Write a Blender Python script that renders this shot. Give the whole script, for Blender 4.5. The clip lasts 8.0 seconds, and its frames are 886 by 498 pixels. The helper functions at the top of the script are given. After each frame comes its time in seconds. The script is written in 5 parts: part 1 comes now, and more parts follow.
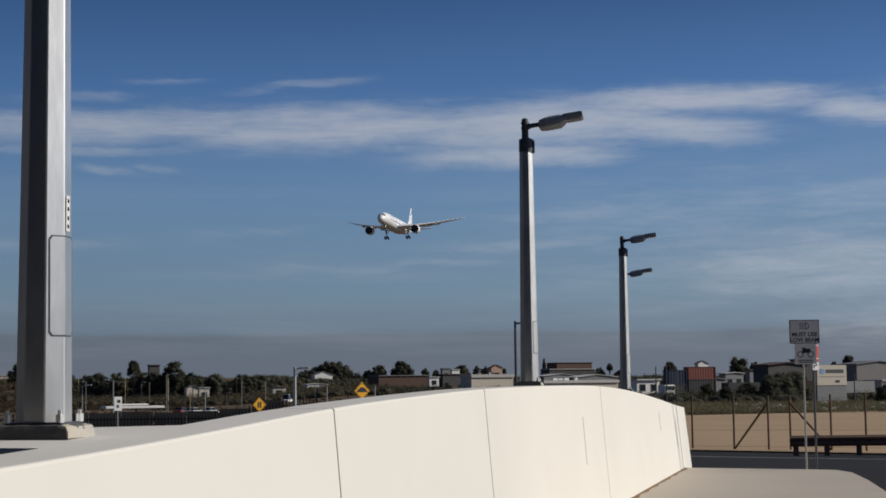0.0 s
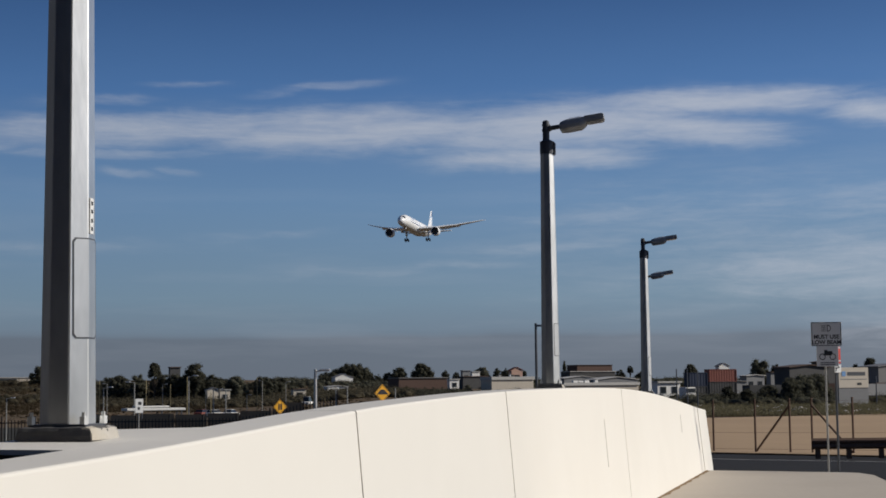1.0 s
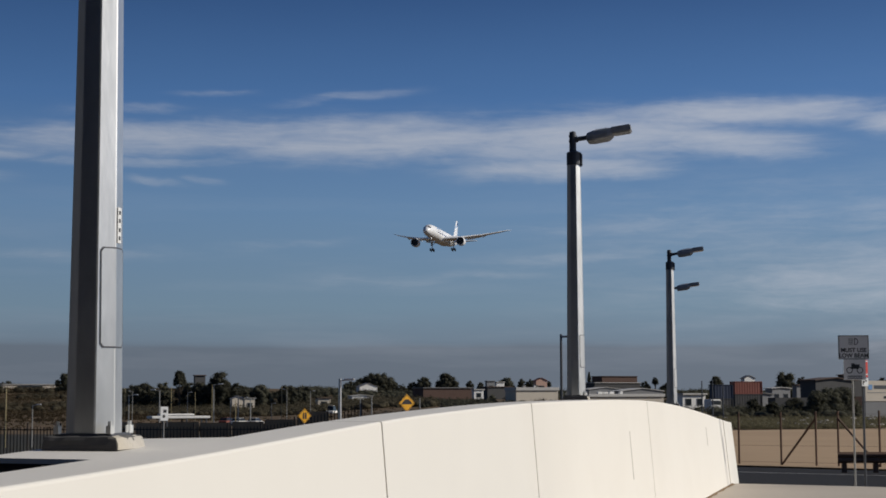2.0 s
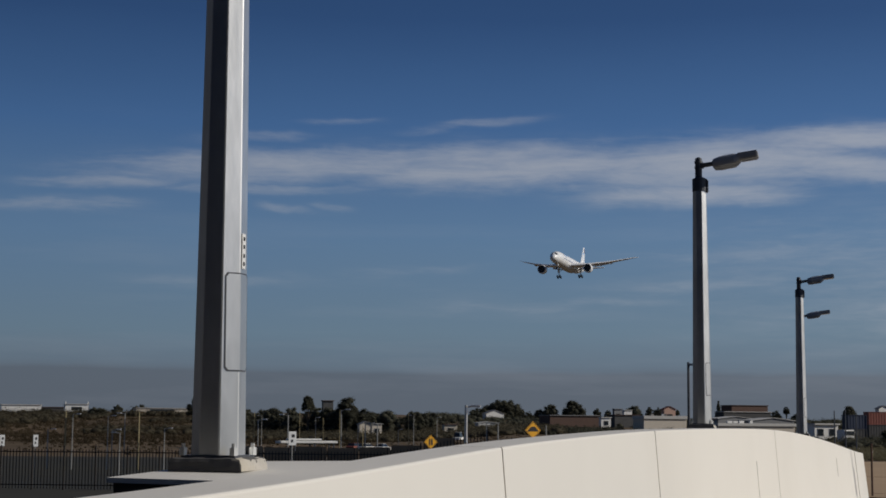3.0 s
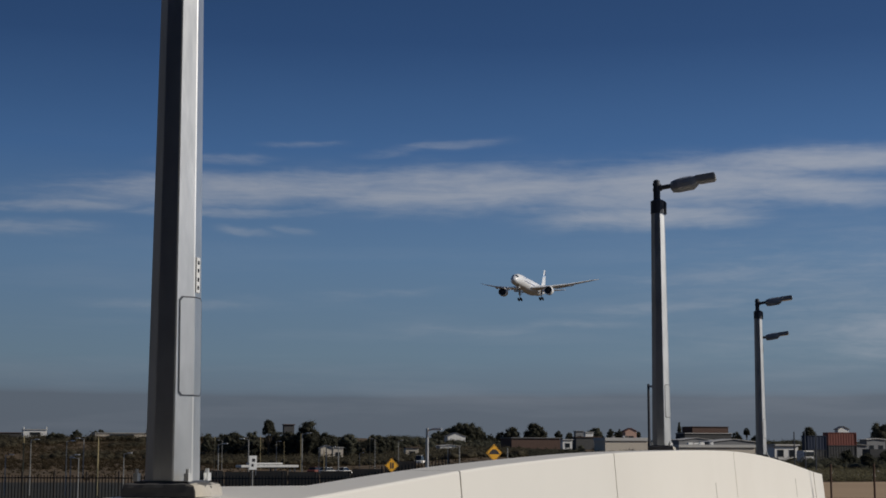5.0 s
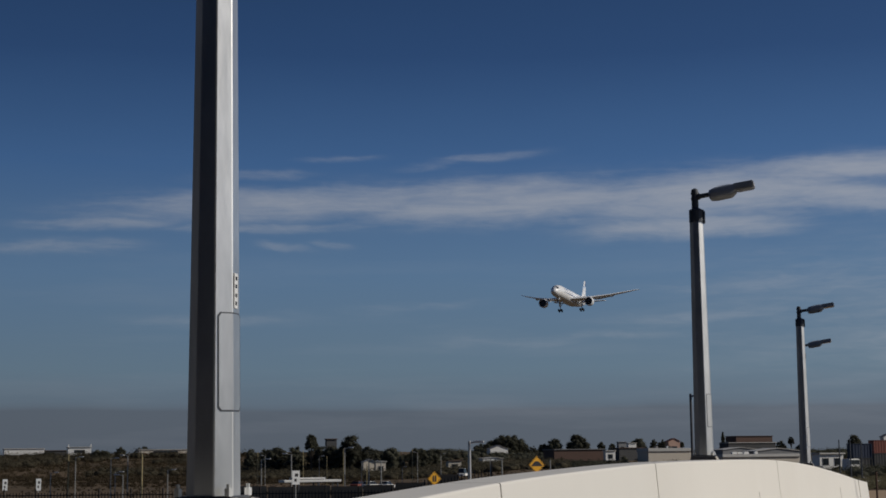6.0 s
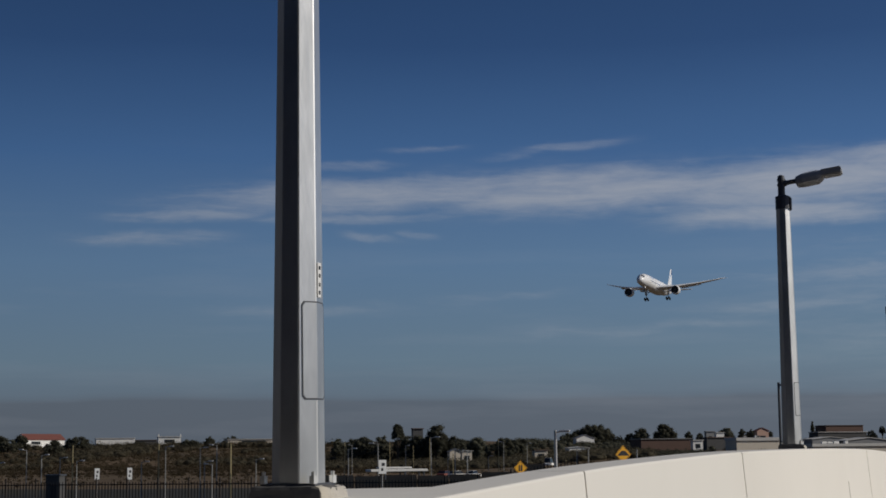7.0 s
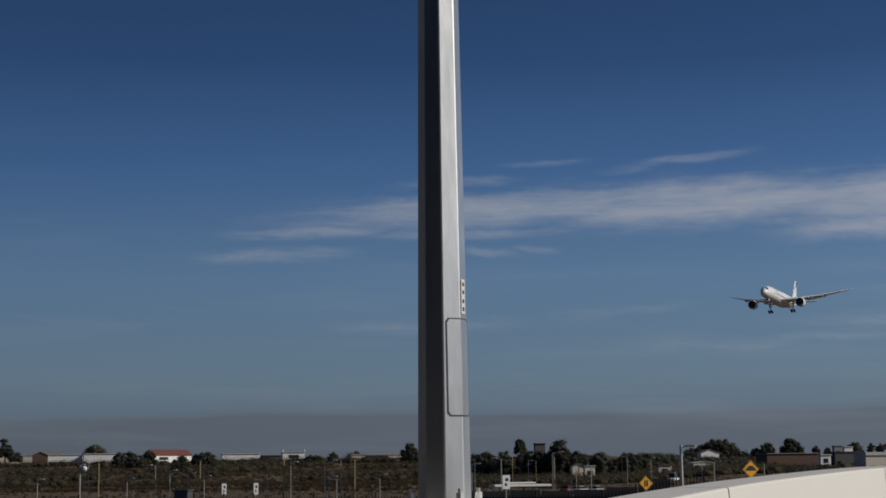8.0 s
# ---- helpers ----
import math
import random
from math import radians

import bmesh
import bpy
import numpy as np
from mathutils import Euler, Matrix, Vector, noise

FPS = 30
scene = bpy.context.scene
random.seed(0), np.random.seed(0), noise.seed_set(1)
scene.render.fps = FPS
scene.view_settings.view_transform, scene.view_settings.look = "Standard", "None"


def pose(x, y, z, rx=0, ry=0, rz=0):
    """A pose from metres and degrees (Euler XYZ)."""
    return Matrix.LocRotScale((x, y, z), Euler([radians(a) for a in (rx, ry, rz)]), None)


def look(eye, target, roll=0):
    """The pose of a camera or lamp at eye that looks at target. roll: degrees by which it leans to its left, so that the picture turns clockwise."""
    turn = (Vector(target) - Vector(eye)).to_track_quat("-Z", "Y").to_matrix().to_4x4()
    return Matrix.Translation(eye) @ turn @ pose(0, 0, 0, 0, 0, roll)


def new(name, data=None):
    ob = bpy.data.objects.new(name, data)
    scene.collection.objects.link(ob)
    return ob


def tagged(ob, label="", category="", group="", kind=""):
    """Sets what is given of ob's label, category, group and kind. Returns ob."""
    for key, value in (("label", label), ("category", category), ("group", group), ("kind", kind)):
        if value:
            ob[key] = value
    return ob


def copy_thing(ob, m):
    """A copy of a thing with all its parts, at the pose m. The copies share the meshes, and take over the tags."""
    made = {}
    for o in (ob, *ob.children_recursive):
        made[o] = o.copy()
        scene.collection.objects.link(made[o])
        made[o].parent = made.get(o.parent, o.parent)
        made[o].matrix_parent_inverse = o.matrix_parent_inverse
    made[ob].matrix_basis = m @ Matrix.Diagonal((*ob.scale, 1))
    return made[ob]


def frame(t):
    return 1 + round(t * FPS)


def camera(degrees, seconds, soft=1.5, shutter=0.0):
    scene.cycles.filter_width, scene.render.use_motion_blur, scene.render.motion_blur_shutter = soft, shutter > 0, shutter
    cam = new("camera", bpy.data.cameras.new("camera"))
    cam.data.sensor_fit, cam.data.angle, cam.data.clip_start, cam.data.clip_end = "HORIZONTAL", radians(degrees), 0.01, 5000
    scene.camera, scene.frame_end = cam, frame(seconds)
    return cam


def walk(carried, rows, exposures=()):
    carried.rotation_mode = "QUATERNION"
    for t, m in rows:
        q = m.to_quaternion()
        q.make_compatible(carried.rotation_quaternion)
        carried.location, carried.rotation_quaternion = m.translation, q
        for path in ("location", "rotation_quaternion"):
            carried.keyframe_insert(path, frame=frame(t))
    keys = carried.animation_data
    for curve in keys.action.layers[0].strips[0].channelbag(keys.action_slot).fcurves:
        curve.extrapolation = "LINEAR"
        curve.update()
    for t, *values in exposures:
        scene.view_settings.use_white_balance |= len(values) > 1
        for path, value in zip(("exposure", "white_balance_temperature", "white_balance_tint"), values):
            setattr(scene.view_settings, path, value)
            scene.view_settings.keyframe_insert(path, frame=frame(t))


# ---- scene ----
cam = camera(32.059, 8.0, soft=1.7)

# seconds, eye x y z, turn to the left, tilt up, lean (degrees)
PATH = [
    (0.0, -0.0000, 0.0000, 1.6000, 0.0000, 5.0819, -0.6500),
    (0.5, -0.0061, 0.0058, 1.5996, 0.2890, 5.1500, -0.6591),
    (1.0, -0.0116, 0.0023, 1.6000, 0.7482, 5.1745, -0.6185),
    (1.2, -0.0230, 0.0251, 1.6015, 0.8811, 5.2191, -0.5596),
    (2.3, -0.0164, 0.0141, 1.6092, 2.6633, 5.6172, 0.1795),
    (2.5, -0.0012, -0.0308, 1.5968, 3.8864, 5.6633, 0.2714),
    (3.0, 0.0172, -0.0223, 1.6008, 6.4287, 6.5355, 0.4156),
    (3.5, 0.0361, 0.0069, 1.5983, 4.9448, 6.8299, 0.3968),
    (4.0, 0.0449, -0.0131, 1.5967, 4.7420, 6.9536, -0.0337),
    (4.2, 0.0449, 0.0013, 1.5974, 4.6572, 7.1336, -0.0644),
    (5.3, 0.0365, -0.0019, 1.6049, 5.1804, 7.5026, -0.0489),
    (5.5, 0.0414, -0.0192, 1.6024, 5.4551, 7.6553, -0.3344),
    (6.0, 0.0536, -0.0103, 1.6012, 6.4473, 7.8653, -0.6379),
    (6.5, 0.0783, -0.0304, 1.5923, 9.1950, 7.7753, -0.8314),
    (7.0, 0.0682, -0.0197, 1.5935, 9.6277, 7.5176, -0.6199),
    (7.5, 0.0266, -0.0472, 1.5950, 10.5867, 7.5424, -0.7247),
    (8.0, -0.0374, -0.0226, 1.6023, 14.1085, 8.1165, -0.6707),
]


def stand(x, y, z, yaw, tilt, lean):
    a, b = radians(yaw), radians(tilt)
    ahead = Vector((-math.sin(a) * math.cos(b), math.cos(a) * math.cos(b), math.sin(b)))
    return look((x, y, z), Vector((x, y, z)) + ahead, lean)


walk(cam, [(t, stand(*row)) for t, *row in PATH], exposures=[(0.0, 0.09), (0.5, 0.04), (1.0, 0.17), (2.5, -0.03), (3.0, -0.2), (4.0, -0.18), (5.5, -0.28), (6.5, -0.37), (7.0, -0.26), (7.5, -0.23), (8.0, -0.26)])

# ---------------------------------------------------------------- sky and sun
SUN_AZ, SUN_EL = 88.0, 28.0  # degrees clockwise from +y, degrees up

world = bpy.data.worlds.new("sky")
scene.world = world
world.use_nodes = True
wt = world.node_tree
wt.nodes.clear()


def wnode(kind, **props):
    n = wt.nodes.new(kind)
    for key, value in props.items():
        if key == "operation":
            n.operation = value
        elif key == "sky_type":
            n.sky_type = value
    return n


def wmath(op, a, b=None, c=None):
    n = wt.nodes.new("ShaderNodeMath")
    n.operation = op
    for k, v in enumerate((a, b, c)):
        if v is None:
            continue
        if isinstance(v, (int, float)):
            n.inputs[k].default_value = v
        else:
            wt.links.new(v, n.inputs[k])
    return n.outputs[0]


sky = wnode("ShaderNodeTexSky", sky_type="NISHITA")
sky.sun_disc = False
sky.sun_elevation, sky.sun_rotation = radians(SUN_EL), radians(SUN_AZ)
sky.air_density, sky.dust_density, sky.ozone_density = 1.0, 1.5, 2.0

coord = wt.nodes.new("ShaderNodeTexCoord")
sep = wt.nodes.new("ShaderNodeSeparateXYZ")
wt.links.new(coord.outputs["Generated"], sep.inputs[0])
DEG = 180 / math.pi
azimuth = wmath("MULTIPLY", wmath("ARCTAN2", sep.outputs[0], sep.outputs[1]), DEG)
elevation = wmath("MULTIPLY", wmath("ARCSINE", sep.outputs[2]), DEG)


def wnoise(sx, sy, seed, detail=4.0, rough=0.55, distort=0.0):
    comb = wt.nodes.new("ShaderNodeCombineXYZ")
    wt.links.new(wmath("MULTIPLY", azimuth, sx), comb.inputs[0])
    wt.links.new(wmath("MULTIPLY", elevation, sy), comb.inputs[1])
    comb.inputs[2].default_value = seed
    n = wt.nodes.new("ShaderNodeTexNoise")
    n.inputs["Scale"].default_value = 1.0
    n.inputs["Detail"].default_value = detail
    n.inputs["Roughness"].default_value = rough
    n.inputs["Distortion"].default_value = distort
    wt.links.new(comb.outputs[0], n.inputs["Vector"])
    return n.outputs["Fac"]


# clear blue that pales downwards, a grey-brown layer of smog on the horizon
ramp = wt.nodes.new("ShaderNodeValToRGB")
stops = [
    (0.0, (0.120, 0.146, 0.188)), (0.0475, (0.110, 0.140, 0.190)), (0.0520, (0.134, 0.186, 0.254)), (0.085, (0.139, 0.218, 0.306)), (0.175, (0.109, 0.205, 0.354)),
    (0.275, (0.050, 0.132, 0.312)), (0.375, (0.021, 0.067, 0.190)), (0.475, (0.013, 0.045, 0.134)), (1.0, (0.008, 0.027, 0.085)),
]
while len(ramp.color_ramp.elements) < len(stops):
    ramp.color_ramp.elements.new(0.5)
for element, (at, rgb) in zip(ramp.color_ramp.elements, stops):
    element.position, element.color = at, (*rgb, 1)
edge = wmath("MULTIPLY", wmath("SUBTRACT", wnoise(0.12, 0.3, 3.0, 3.0), 0.5), 0.55)
wt.links.new(wmath("DIVIDE", wmath("ADD", elevation, edge), 40.0), ramp.inputs[0])

# cirrus: long streaks drawn out sideways, their edges shredded
CIRRUS = [  # azimuth, elevation, half width, half height, slope, weight
    (-11.5, 9.55, 8.0, 0.62, 0.035, 0.80), (-3.5, 9.62, 7.0, 0.88, 0.02, 0.88), (3.5, 9.60, 6.5, 1.02, 0.03, 0.92), (9.5, 10.38, 6.0, 0.50, -0.02, 0.95),
    (8.6, 9.35, 3.8, 0.52, -0.09, 0.92), (2.8, 8.45, 4.2, 0.46, 0.01, 0.88), (15.6, 9.75, 2.6, 0.55, -0.16, 0.85), (20.0, 9.9, 4.0, 0.8, -0.08, 0.8),
    (-5.2, 11.15, 2.8, 0.20, 0.10, 0.42), (-10.3, 11.25, 1.6, 0.14, 0.03, 0.36), (-13.8, 10.55, 2.4, 0.22, 0.03, 0.45),
    (-12.3, 8.02, 1.1, 0.18, -0.10, 0.50), (-10.6, 8.05, 0.9, 0.14, -0.10, 0.42), (-13.0, 8.68, 4.0, 0.20, 0.02, 0.58), (-20.4, 7.85, 2.9, 0.30, 0.03, 0.48),
    (-19.0, 8.75, 3.2, 0.26, 0.04, 0.55), (-7.5, 5.70, 2.8, 0.20, 0.05, 0.30), (-2.2, 4.45, 5.0, 0.26, 0.06, 0.34), (6.0, 6.35, 6.0, 0.45, 0.02, 0.34), (4.0, 5.2, 5.0, 0.3, 0.03, 0.36),
    (15.0, 6.6, 4.0, 0.8, 0.08, 0.42), (14.5, 4.2, 6.0, 1.4, 0.03, 0.60), (17.0, 2.2, 5.0, 1.2, 0.0, 0.45), (-15.0, 5.2, 4.0, 0.3, 0.03, 0.30), (12.0, 5.4, 11.0, 3.2, 0.0, 0.30),
]
warp = wmath("MULTIPLY", wmath("SUBTRACT", wnoise(0.30, 0.55, 9.0, 3.0), 0.5), 0.75)
lift = wmath("ADD", elevation, warp)
total = None
for az, el, wide, high, slope, weight in CIRRUS:
    da = wmath("SUBTRACT", azimuth, az)
    de = wmath("SUBTRACT", wmath("SUBTRACT", lift, el), wmath("MULTIPLY", da, slope))
    q = wmath("ADD", wmath("POWER", wmath("ABSOLUTE", wmath("DIVIDE", da, wide)), 3.0), wmath("POWER", wmath("ABSOLUTE", wmath("DIVIDE", de, high)), 2.6))
    blob = wmath("MULTIPLY", wmath("EXPONENT", wmath("MULTIPLY", q, -1.0)), weight)
    total = blob if total is None else wmath("MAXIMUM", total, blob)
streak = wmath("SUBTRACT", wnoise(0.24, 2.0, 5.0, 6.0, 0.62, 0.5), 0.5)
fray = wmath("SUBTRACT", wnoise(0.9, 3.4, 2.0, 5.0, 0.65, 0.6), 0.5)
near_cloud = wmath("MINIMUM", wmath("MULTIPLY", total, 3.5), 1.0)
torn = wmath("ADD", total, wmath("MULTIPLY", near_cloud, wmath("ADD", wmath("MULTIPLY", streak, 0.95), wmath("MULTIPLY", fray, 0.36))))
body = wt.nodes.new("ShaderNodeMapRange")
body.interpolation_type = "SMOOTHSTEP"
body.inputs[1].default_value, body.inputs[2].default_value = 0.0, 1.3
body.inputs[3].default_value, body.inputs[4].default_value = 0.0, 0.94
wt.links.new(torn, body.inputs[0])
thin = wmath("MULTIPLY", wmath("MAXIMUM", wmath("SUBTRACT", wnoise(0.10, 0.9, 1.0, 5.0), 0.5), 0.0), wmath("MAXIMUM", wmath("MULTIPLY_ADD", elevation, -0.05, 0.62), 0.0))
cloud = wt.nodes.new("ShaderNodeClamp")
wt.links.new(wmath("ADD", body.outputs[0], thin), cloud.inputs[0])

scaled = wt.nodes.new("ShaderNodeVectorMath")
scaled.operation = "SCALE"
scaled.inputs["Scale"].default_value = 0.10
wt.links.new(sky.outputs[0], scaled.inputs[0])
low = wt.nodes.new("ShaderNodeMix")
low.data_type = "RGBA"
low.inputs[0].default_value = 0.92
wt.links.new(scaled.outputs[0], low.inputs[6])
wt.links.new(ramp.outputs[0], low.inputs[7])
veil = wt.nodes.new("ShaderNodeMix")
veil.data_type = "RGBA"
veil.inputs[7].default_value = (0.41, 0.435, 0.49, 1)
wt.links.new(wmath("MULTIPLY", cloud.outputs[0], 0.87), veil.inputs[0])
wt.links.new(low.outputs[2], veil.inputs[6])
back = wt.nodes.new("ShaderNodeBackground")
back.inputs[1].default_value = 1.0
# the sky pales towards the sun
wt.links.new(veil.outputs[2], back.inputs[0])
wt.links.new(wmath("MULTIPLY_ADD", wmath("SINE", wmath("DIVIDE", azimuth, DEG)), 0.28, 1.0), back.inputs[1])
wout = wt.nodes.new("ShaderNodeOutputWorld")
wt.links.new(back.outputs[0], wout.inputs[0])

sun_data = bpy.data.lights.new("sun", "SUN")
sun_data.energy, sun_data.angle, sun_data.color = 3.2, radians(0.53), (1.0, 0.945, 0.865)
sun = new("sun", sun_data)
a, b = radians(SUN_AZ), radians(SUN_EL)
sun_way = Vector((math.sin(a) * math.cos(b), math.cos(a) * math.cos(b), math.sin(b)))
sun.matrix_world = look(sun_way * 60, (0, 0, 0))


# ---------------------------------------------------------------- materials
def material(name, rgb, rough=0.7, metal=0.0, vary=0.18, grain=8.0, stain=0.7, bump=0.15, second=None, spec=0.5, streaks=False, streak=0.12, leafy=0.0):
    """A surface with grain and larger stains. rgb: base colour; second: the colour of the stains."""
    m = bpy.data.materials.new(name)
    m.use_nodes = True
    t = m.node_tree
    bsdf = t.nodes["Principled BSDF"]
    bsdf.inputs["Roughness"].default_value = rough
    bsdf.inputs["Metallic"].default_value = metal
    bsdf.inputs["Specular IOR Level"].default_value = spec
    tc = t.nodes.new("ShaderNodeTexCoord")
    mp = t.nodes.new("ShaderNodeMapping")
    mp.inputs["Scale"].default_value = (1, 1, streak) if streaks else (1, 1, 1)
    t.links.new(tc.outputs["Object"], mp.inputs[0])

    def noise_at(scale, detail):
        n = t.nodes.new("ShaderNodeTexNoise")
        n.inputs["Scale"].default_value, n.inputs["Detail"].default_value = scale, detail
        t.links.new(mp.outputs[0], n.inputs["Vector"])
        return n.outputs["Fac"]

    fine, wide = noise_at(grain, 6.0), noise_at(stain, 4.0)
    info = t.nodes.new("ShaderNodeObjectInfo")
    dark = tuple(c * (1 - vary) for c in rgb)
    lite = tuple(min(1.0, c * (1 + vary)) for c in rgb)
    mix1 = t.nodes.new("ShaderNodeMix")
    mix1.data_type = "RGBA"
    mix1.inputs[6].default_value, mix1.inputs[7].default_value = (*dark, 1), (*lite, 1)
    t.links.new(fine, mix1.inputs[0])
    ramp1 = t.nodes.new("ShaderNodeMapRange")
    ramp1.inputs[1].default_value, ramp1.inputs[2].default_value = 0.45, 0.75
    ramp1.inputs[3].default_value, ramp1.inputs[4].default_value = 0.0, 0.8 if second else 0.35
    t.links.new(wide, ramp1.inputs[0])
    mix2 = t.nodes.new("ShaderNodeMix")
    mix2.data_type = "RGBA"
    mix2.inputs[7].default_value = (*(second or tuple(c * 0.75 for c in rgb)), 1)
    t.links.new(mix1.outputs[2], mix2.inputs[6])
    t.links.new(ramp1.outputs[0], mix2.inputs[0])
    hsv = t.nodes.new("ShaderNodeHueSaturation")
    val = t.nodes.new("ShaderNodeMapRange")
    val.inputs[3].default_value, val.inputs[4].default_value = 1 - vary * 0.6, 1 + vary * 0.6
    t.links.new(info.outputs["Random"], val.inputs[0])
    t.links.new(val.outputs[0], hsv.inputs["Value"])
    t.links.new(mix2.outputs[2], hsv.inputs["Color"])
    t.links.new(hsv.outputs[0], bsdf.inputs["Base Color"])
    if leafy:  # thin leaves let part of the light through
        thru, both = t.nodes.new("ShaderNodeBsdfTranslucent"), t.nodes.new("ShaderNodeMixShader")
        both.inputs[0].default_value = leafy
        t.links.new(hsv.outputs[0], thru.inputs["Color"])
        t.links.new(bsdf.outputs[0], both.inputs[1])
        t.links.new(thru.outputs[0], both.inputs[2])
        t.links.new(both.outputs[0], t.nodes["Material Output"].inputs[0])
    if bump:
        bp = t.nodes.new("ShaderNodeBump")
        bp.inputs["Strength"].default_value, bp.inputs["Distance"].default_value = bump, 0.02
        t.links.new(fine, bp.inputs["Height"])
        t.links.new(bp.outputs[0], bsdf.inputs["Normal"])
    return m


M = {}
M["white_concrete"] = material("white painted concrete", (0.780, 0.747, 0.678), 0.75, vary=0.02, grain=2.0, stain=0.35, bump=0.03, second=(0.735, 0.698, 0.625))
M["grey_concrete"] = material("grey concrete", (0.36, 0.34, 0.31), 0.85, vary=0.12, grain=14.0, stain=1.2, bump=0.2)
M["cap_concrete"] = material("pale trowelled concrete", (0.60, 0.56, 0.52), 0.85, vary=0.10, grain=12.0, stain=1.5, bump=0.15, second=(0.50, 0.46, 0.42))
M["deck_concrete"] = material("footpath concrete", (0.50, 0.44, 0.36), 0.88, vary=0.08, grain=10.0, stain=0.4, bump=0.15, second=(0.46, 0.40, 0.32))
M["grout"] = material("grout", (0.44, 0.41, 0.36), 0.9, vary=0.15, grain=18.0, second=(0.44, 0.37, 0.23), bump=0.3)
# shade of the pedestals and lamp pads, put into the concrete's colour
M["shaded_concrete"] = material("concrete darkened for shade", (0.075, 0.072, 0.070), 0.9, vary=0.2, grain=9.0, bump=0.2)
M["joint"] = material("joint filler", (0.52, 0.49, 0.44), 0.9, vary=0.1, bump=0.0)
M["galvanised"] = material("galvanised steel", (0.76, 0.755, 0.73), 0.38, 0.92, vary=0.13, grain=24.0, stain=4.0, bump=0.04, second=(0.45, 0.455, 0.435), streaks=True, streak=0.3, spec=0.4)
M["dark_steel"] = material("dark grey painted steel", (0.085, 0.09, 0.10), 0.5, 0.2, vary=0.12, bump=0.03)
M["lamp_grey"] = material("grey lamp casting", (0.42, 0.425, 0.43), 0.5, 0.3, vary=0.10, grain=16.0, bump=0.05)
M["glass"] = material("lamp glass", (0.55, 0.56, 0.56), 0.12, 0.0, vary=0.05, bump=0.0)
M["sticker"] = material("white sticker", (0.78, 0.78, 0.76), 0.5, vary=0.03, bump=0.0)
M["black"] = material("black paint", (0.02, 0.02, 0.022), 0.5, vary=0.1, bump=0.0)
M["asphalt"] = material("asphalt", (0.040, 0.039, 0.040), 0.9, vary=0.25, grain=40.0, stain=0.3, bump=0.4, spec=0.12)
M["road_paint"] = material("white road paint", (0.55, 0.54, 0.50), 0.7, vary=0.15, grain=20.0, bump=0.1)
M["sand"] = material("sandy dirt", (0.43, 0.305, 0.19), 0.95, vary=0.10, grain=0.8, stain=0.05, bump=0.3, second=(0.37, 0.262, 0.165), spec=0.12)
M["scrub_ground"] = material("dry scrub ground", (0.125, 0.088, 0.052), 0.95, vary=0.35, grain=0.35, stain=0.02, bump=0.3, second=(0.058, 0.046, 0.027), spec=0.12)
M["leaf_dark"] = material("dark foliage", (0.098, 0.096, 0.068), 0.85, vary=0.45, grain=0.5, stain=0.15, bump=0.0, second=(0.042, 0.040, 0.026), spec=0.12, leafy=0.4)
M["leaf_brown"] = material("brown-green scrub foliage", (0.100, 0.086, 0.056), 0.85, vary=0.4, grain=0.5, stain=0.15, bump=0.0, second=(0.056, 0.048, 0.030), spec=0.12, leafy=0.4)
M["leaf_olive"] = material("olive scrub foliage", (0.084, 0.063, 0.037), 0.85, vary=0.4, grain=0.6, stain=0.1, bump=0.0, second=(0.058, 0.044, 0.026), spec=0.12, leafy=0.4)
M["weeds_dark"] = material("olive dry weeds", (0.105, 0.096, 0.058), 0.9, vary=0.3, grain=1.5, stain=0.2, bump=0.0, second=(0.075, 0.066, 0.042), spec=0.12, leafy=0.4)
M["weeds"] = material("dry pale weeds", (0.22, 0.195, 0.115), 0.9, vary=0.35, grain=2.0, stain=0.3, bump=0.0, second=(0.09, 0.085, 0.05), spec=0.12, leafy=0.4)
M["park_ground"] = material("dark worn car park surface", (0.045, 0.043, 0.036), 0.95, vary=0.3, grain=0.5, stain=0.04, bump=0.2, second=(0.06, 0.055, 0.036), spec=0.12)
M["bark"] = material("bark", (0.09, 0.07, 0.05), 0.9, vary=0.25, grain=6.0, spec=0.12)
M["white_wall"] = material("white render", (0.80, 0.78, 0.73), 0.8, vary=0.06, grain=0.8, stain=0.12, bump=0.03)
M["cream_wall"] = material("cream render", (0.60, 0.53, 0.43), 0.8, vary=0.08, grain=0.8, stain=0.12, bump=0.03)
M["pink_wall"] = material("salmon render", (0.52, 0.33, 0.25), 0.8, vary=0.08, grain=0.8, stain=0.12, bump=0.03)
M["brown_wall"] = material("brown brick", (0.115, 0.066, 0.048), 0.85, vary=0.2, grain=1.5, stain=0.2, bump=0.1)
M["grey_wall"] = material("grey cladding", (0.22, 0.22, 0.22), 0.7, vary=0.1, grain=0.8, stain=0.12, bump=0.03)
M["dark_wall"] = material("dark cladding", (0.07, 0.068, 0.066), 0.8, vary=0.2, grain=0.8, stain=0.12, bump=0.03)
M["roof_grey"] = material("grey sheet roof", (0.20, 0.19, 0.18), 0.6, 0.1, vary=0.12, grain=1.0, stain=0.15)
M["roof_pale"] = material("pale sheet roof", (0.52, 0.50, 0.46), 0.6, 0.0, vary=0.08, grain=1.0, stain=0.15)
M["roof_red"] = material("red tile roof", (0.17, 0.055, 0.04), 0.8, vary=0.2, grain=2.0, stain=0.2)
M["roof_brown"] = material("brown roof", (0.10, 0.065, 0.05), 0.8, vary=0.2, grain=2.0, stain=0.2)
M["window"] = material("window glass", (0.025, 0.03, 0.035), 0.15, 0.0, vary=0.2, bump=0.0)
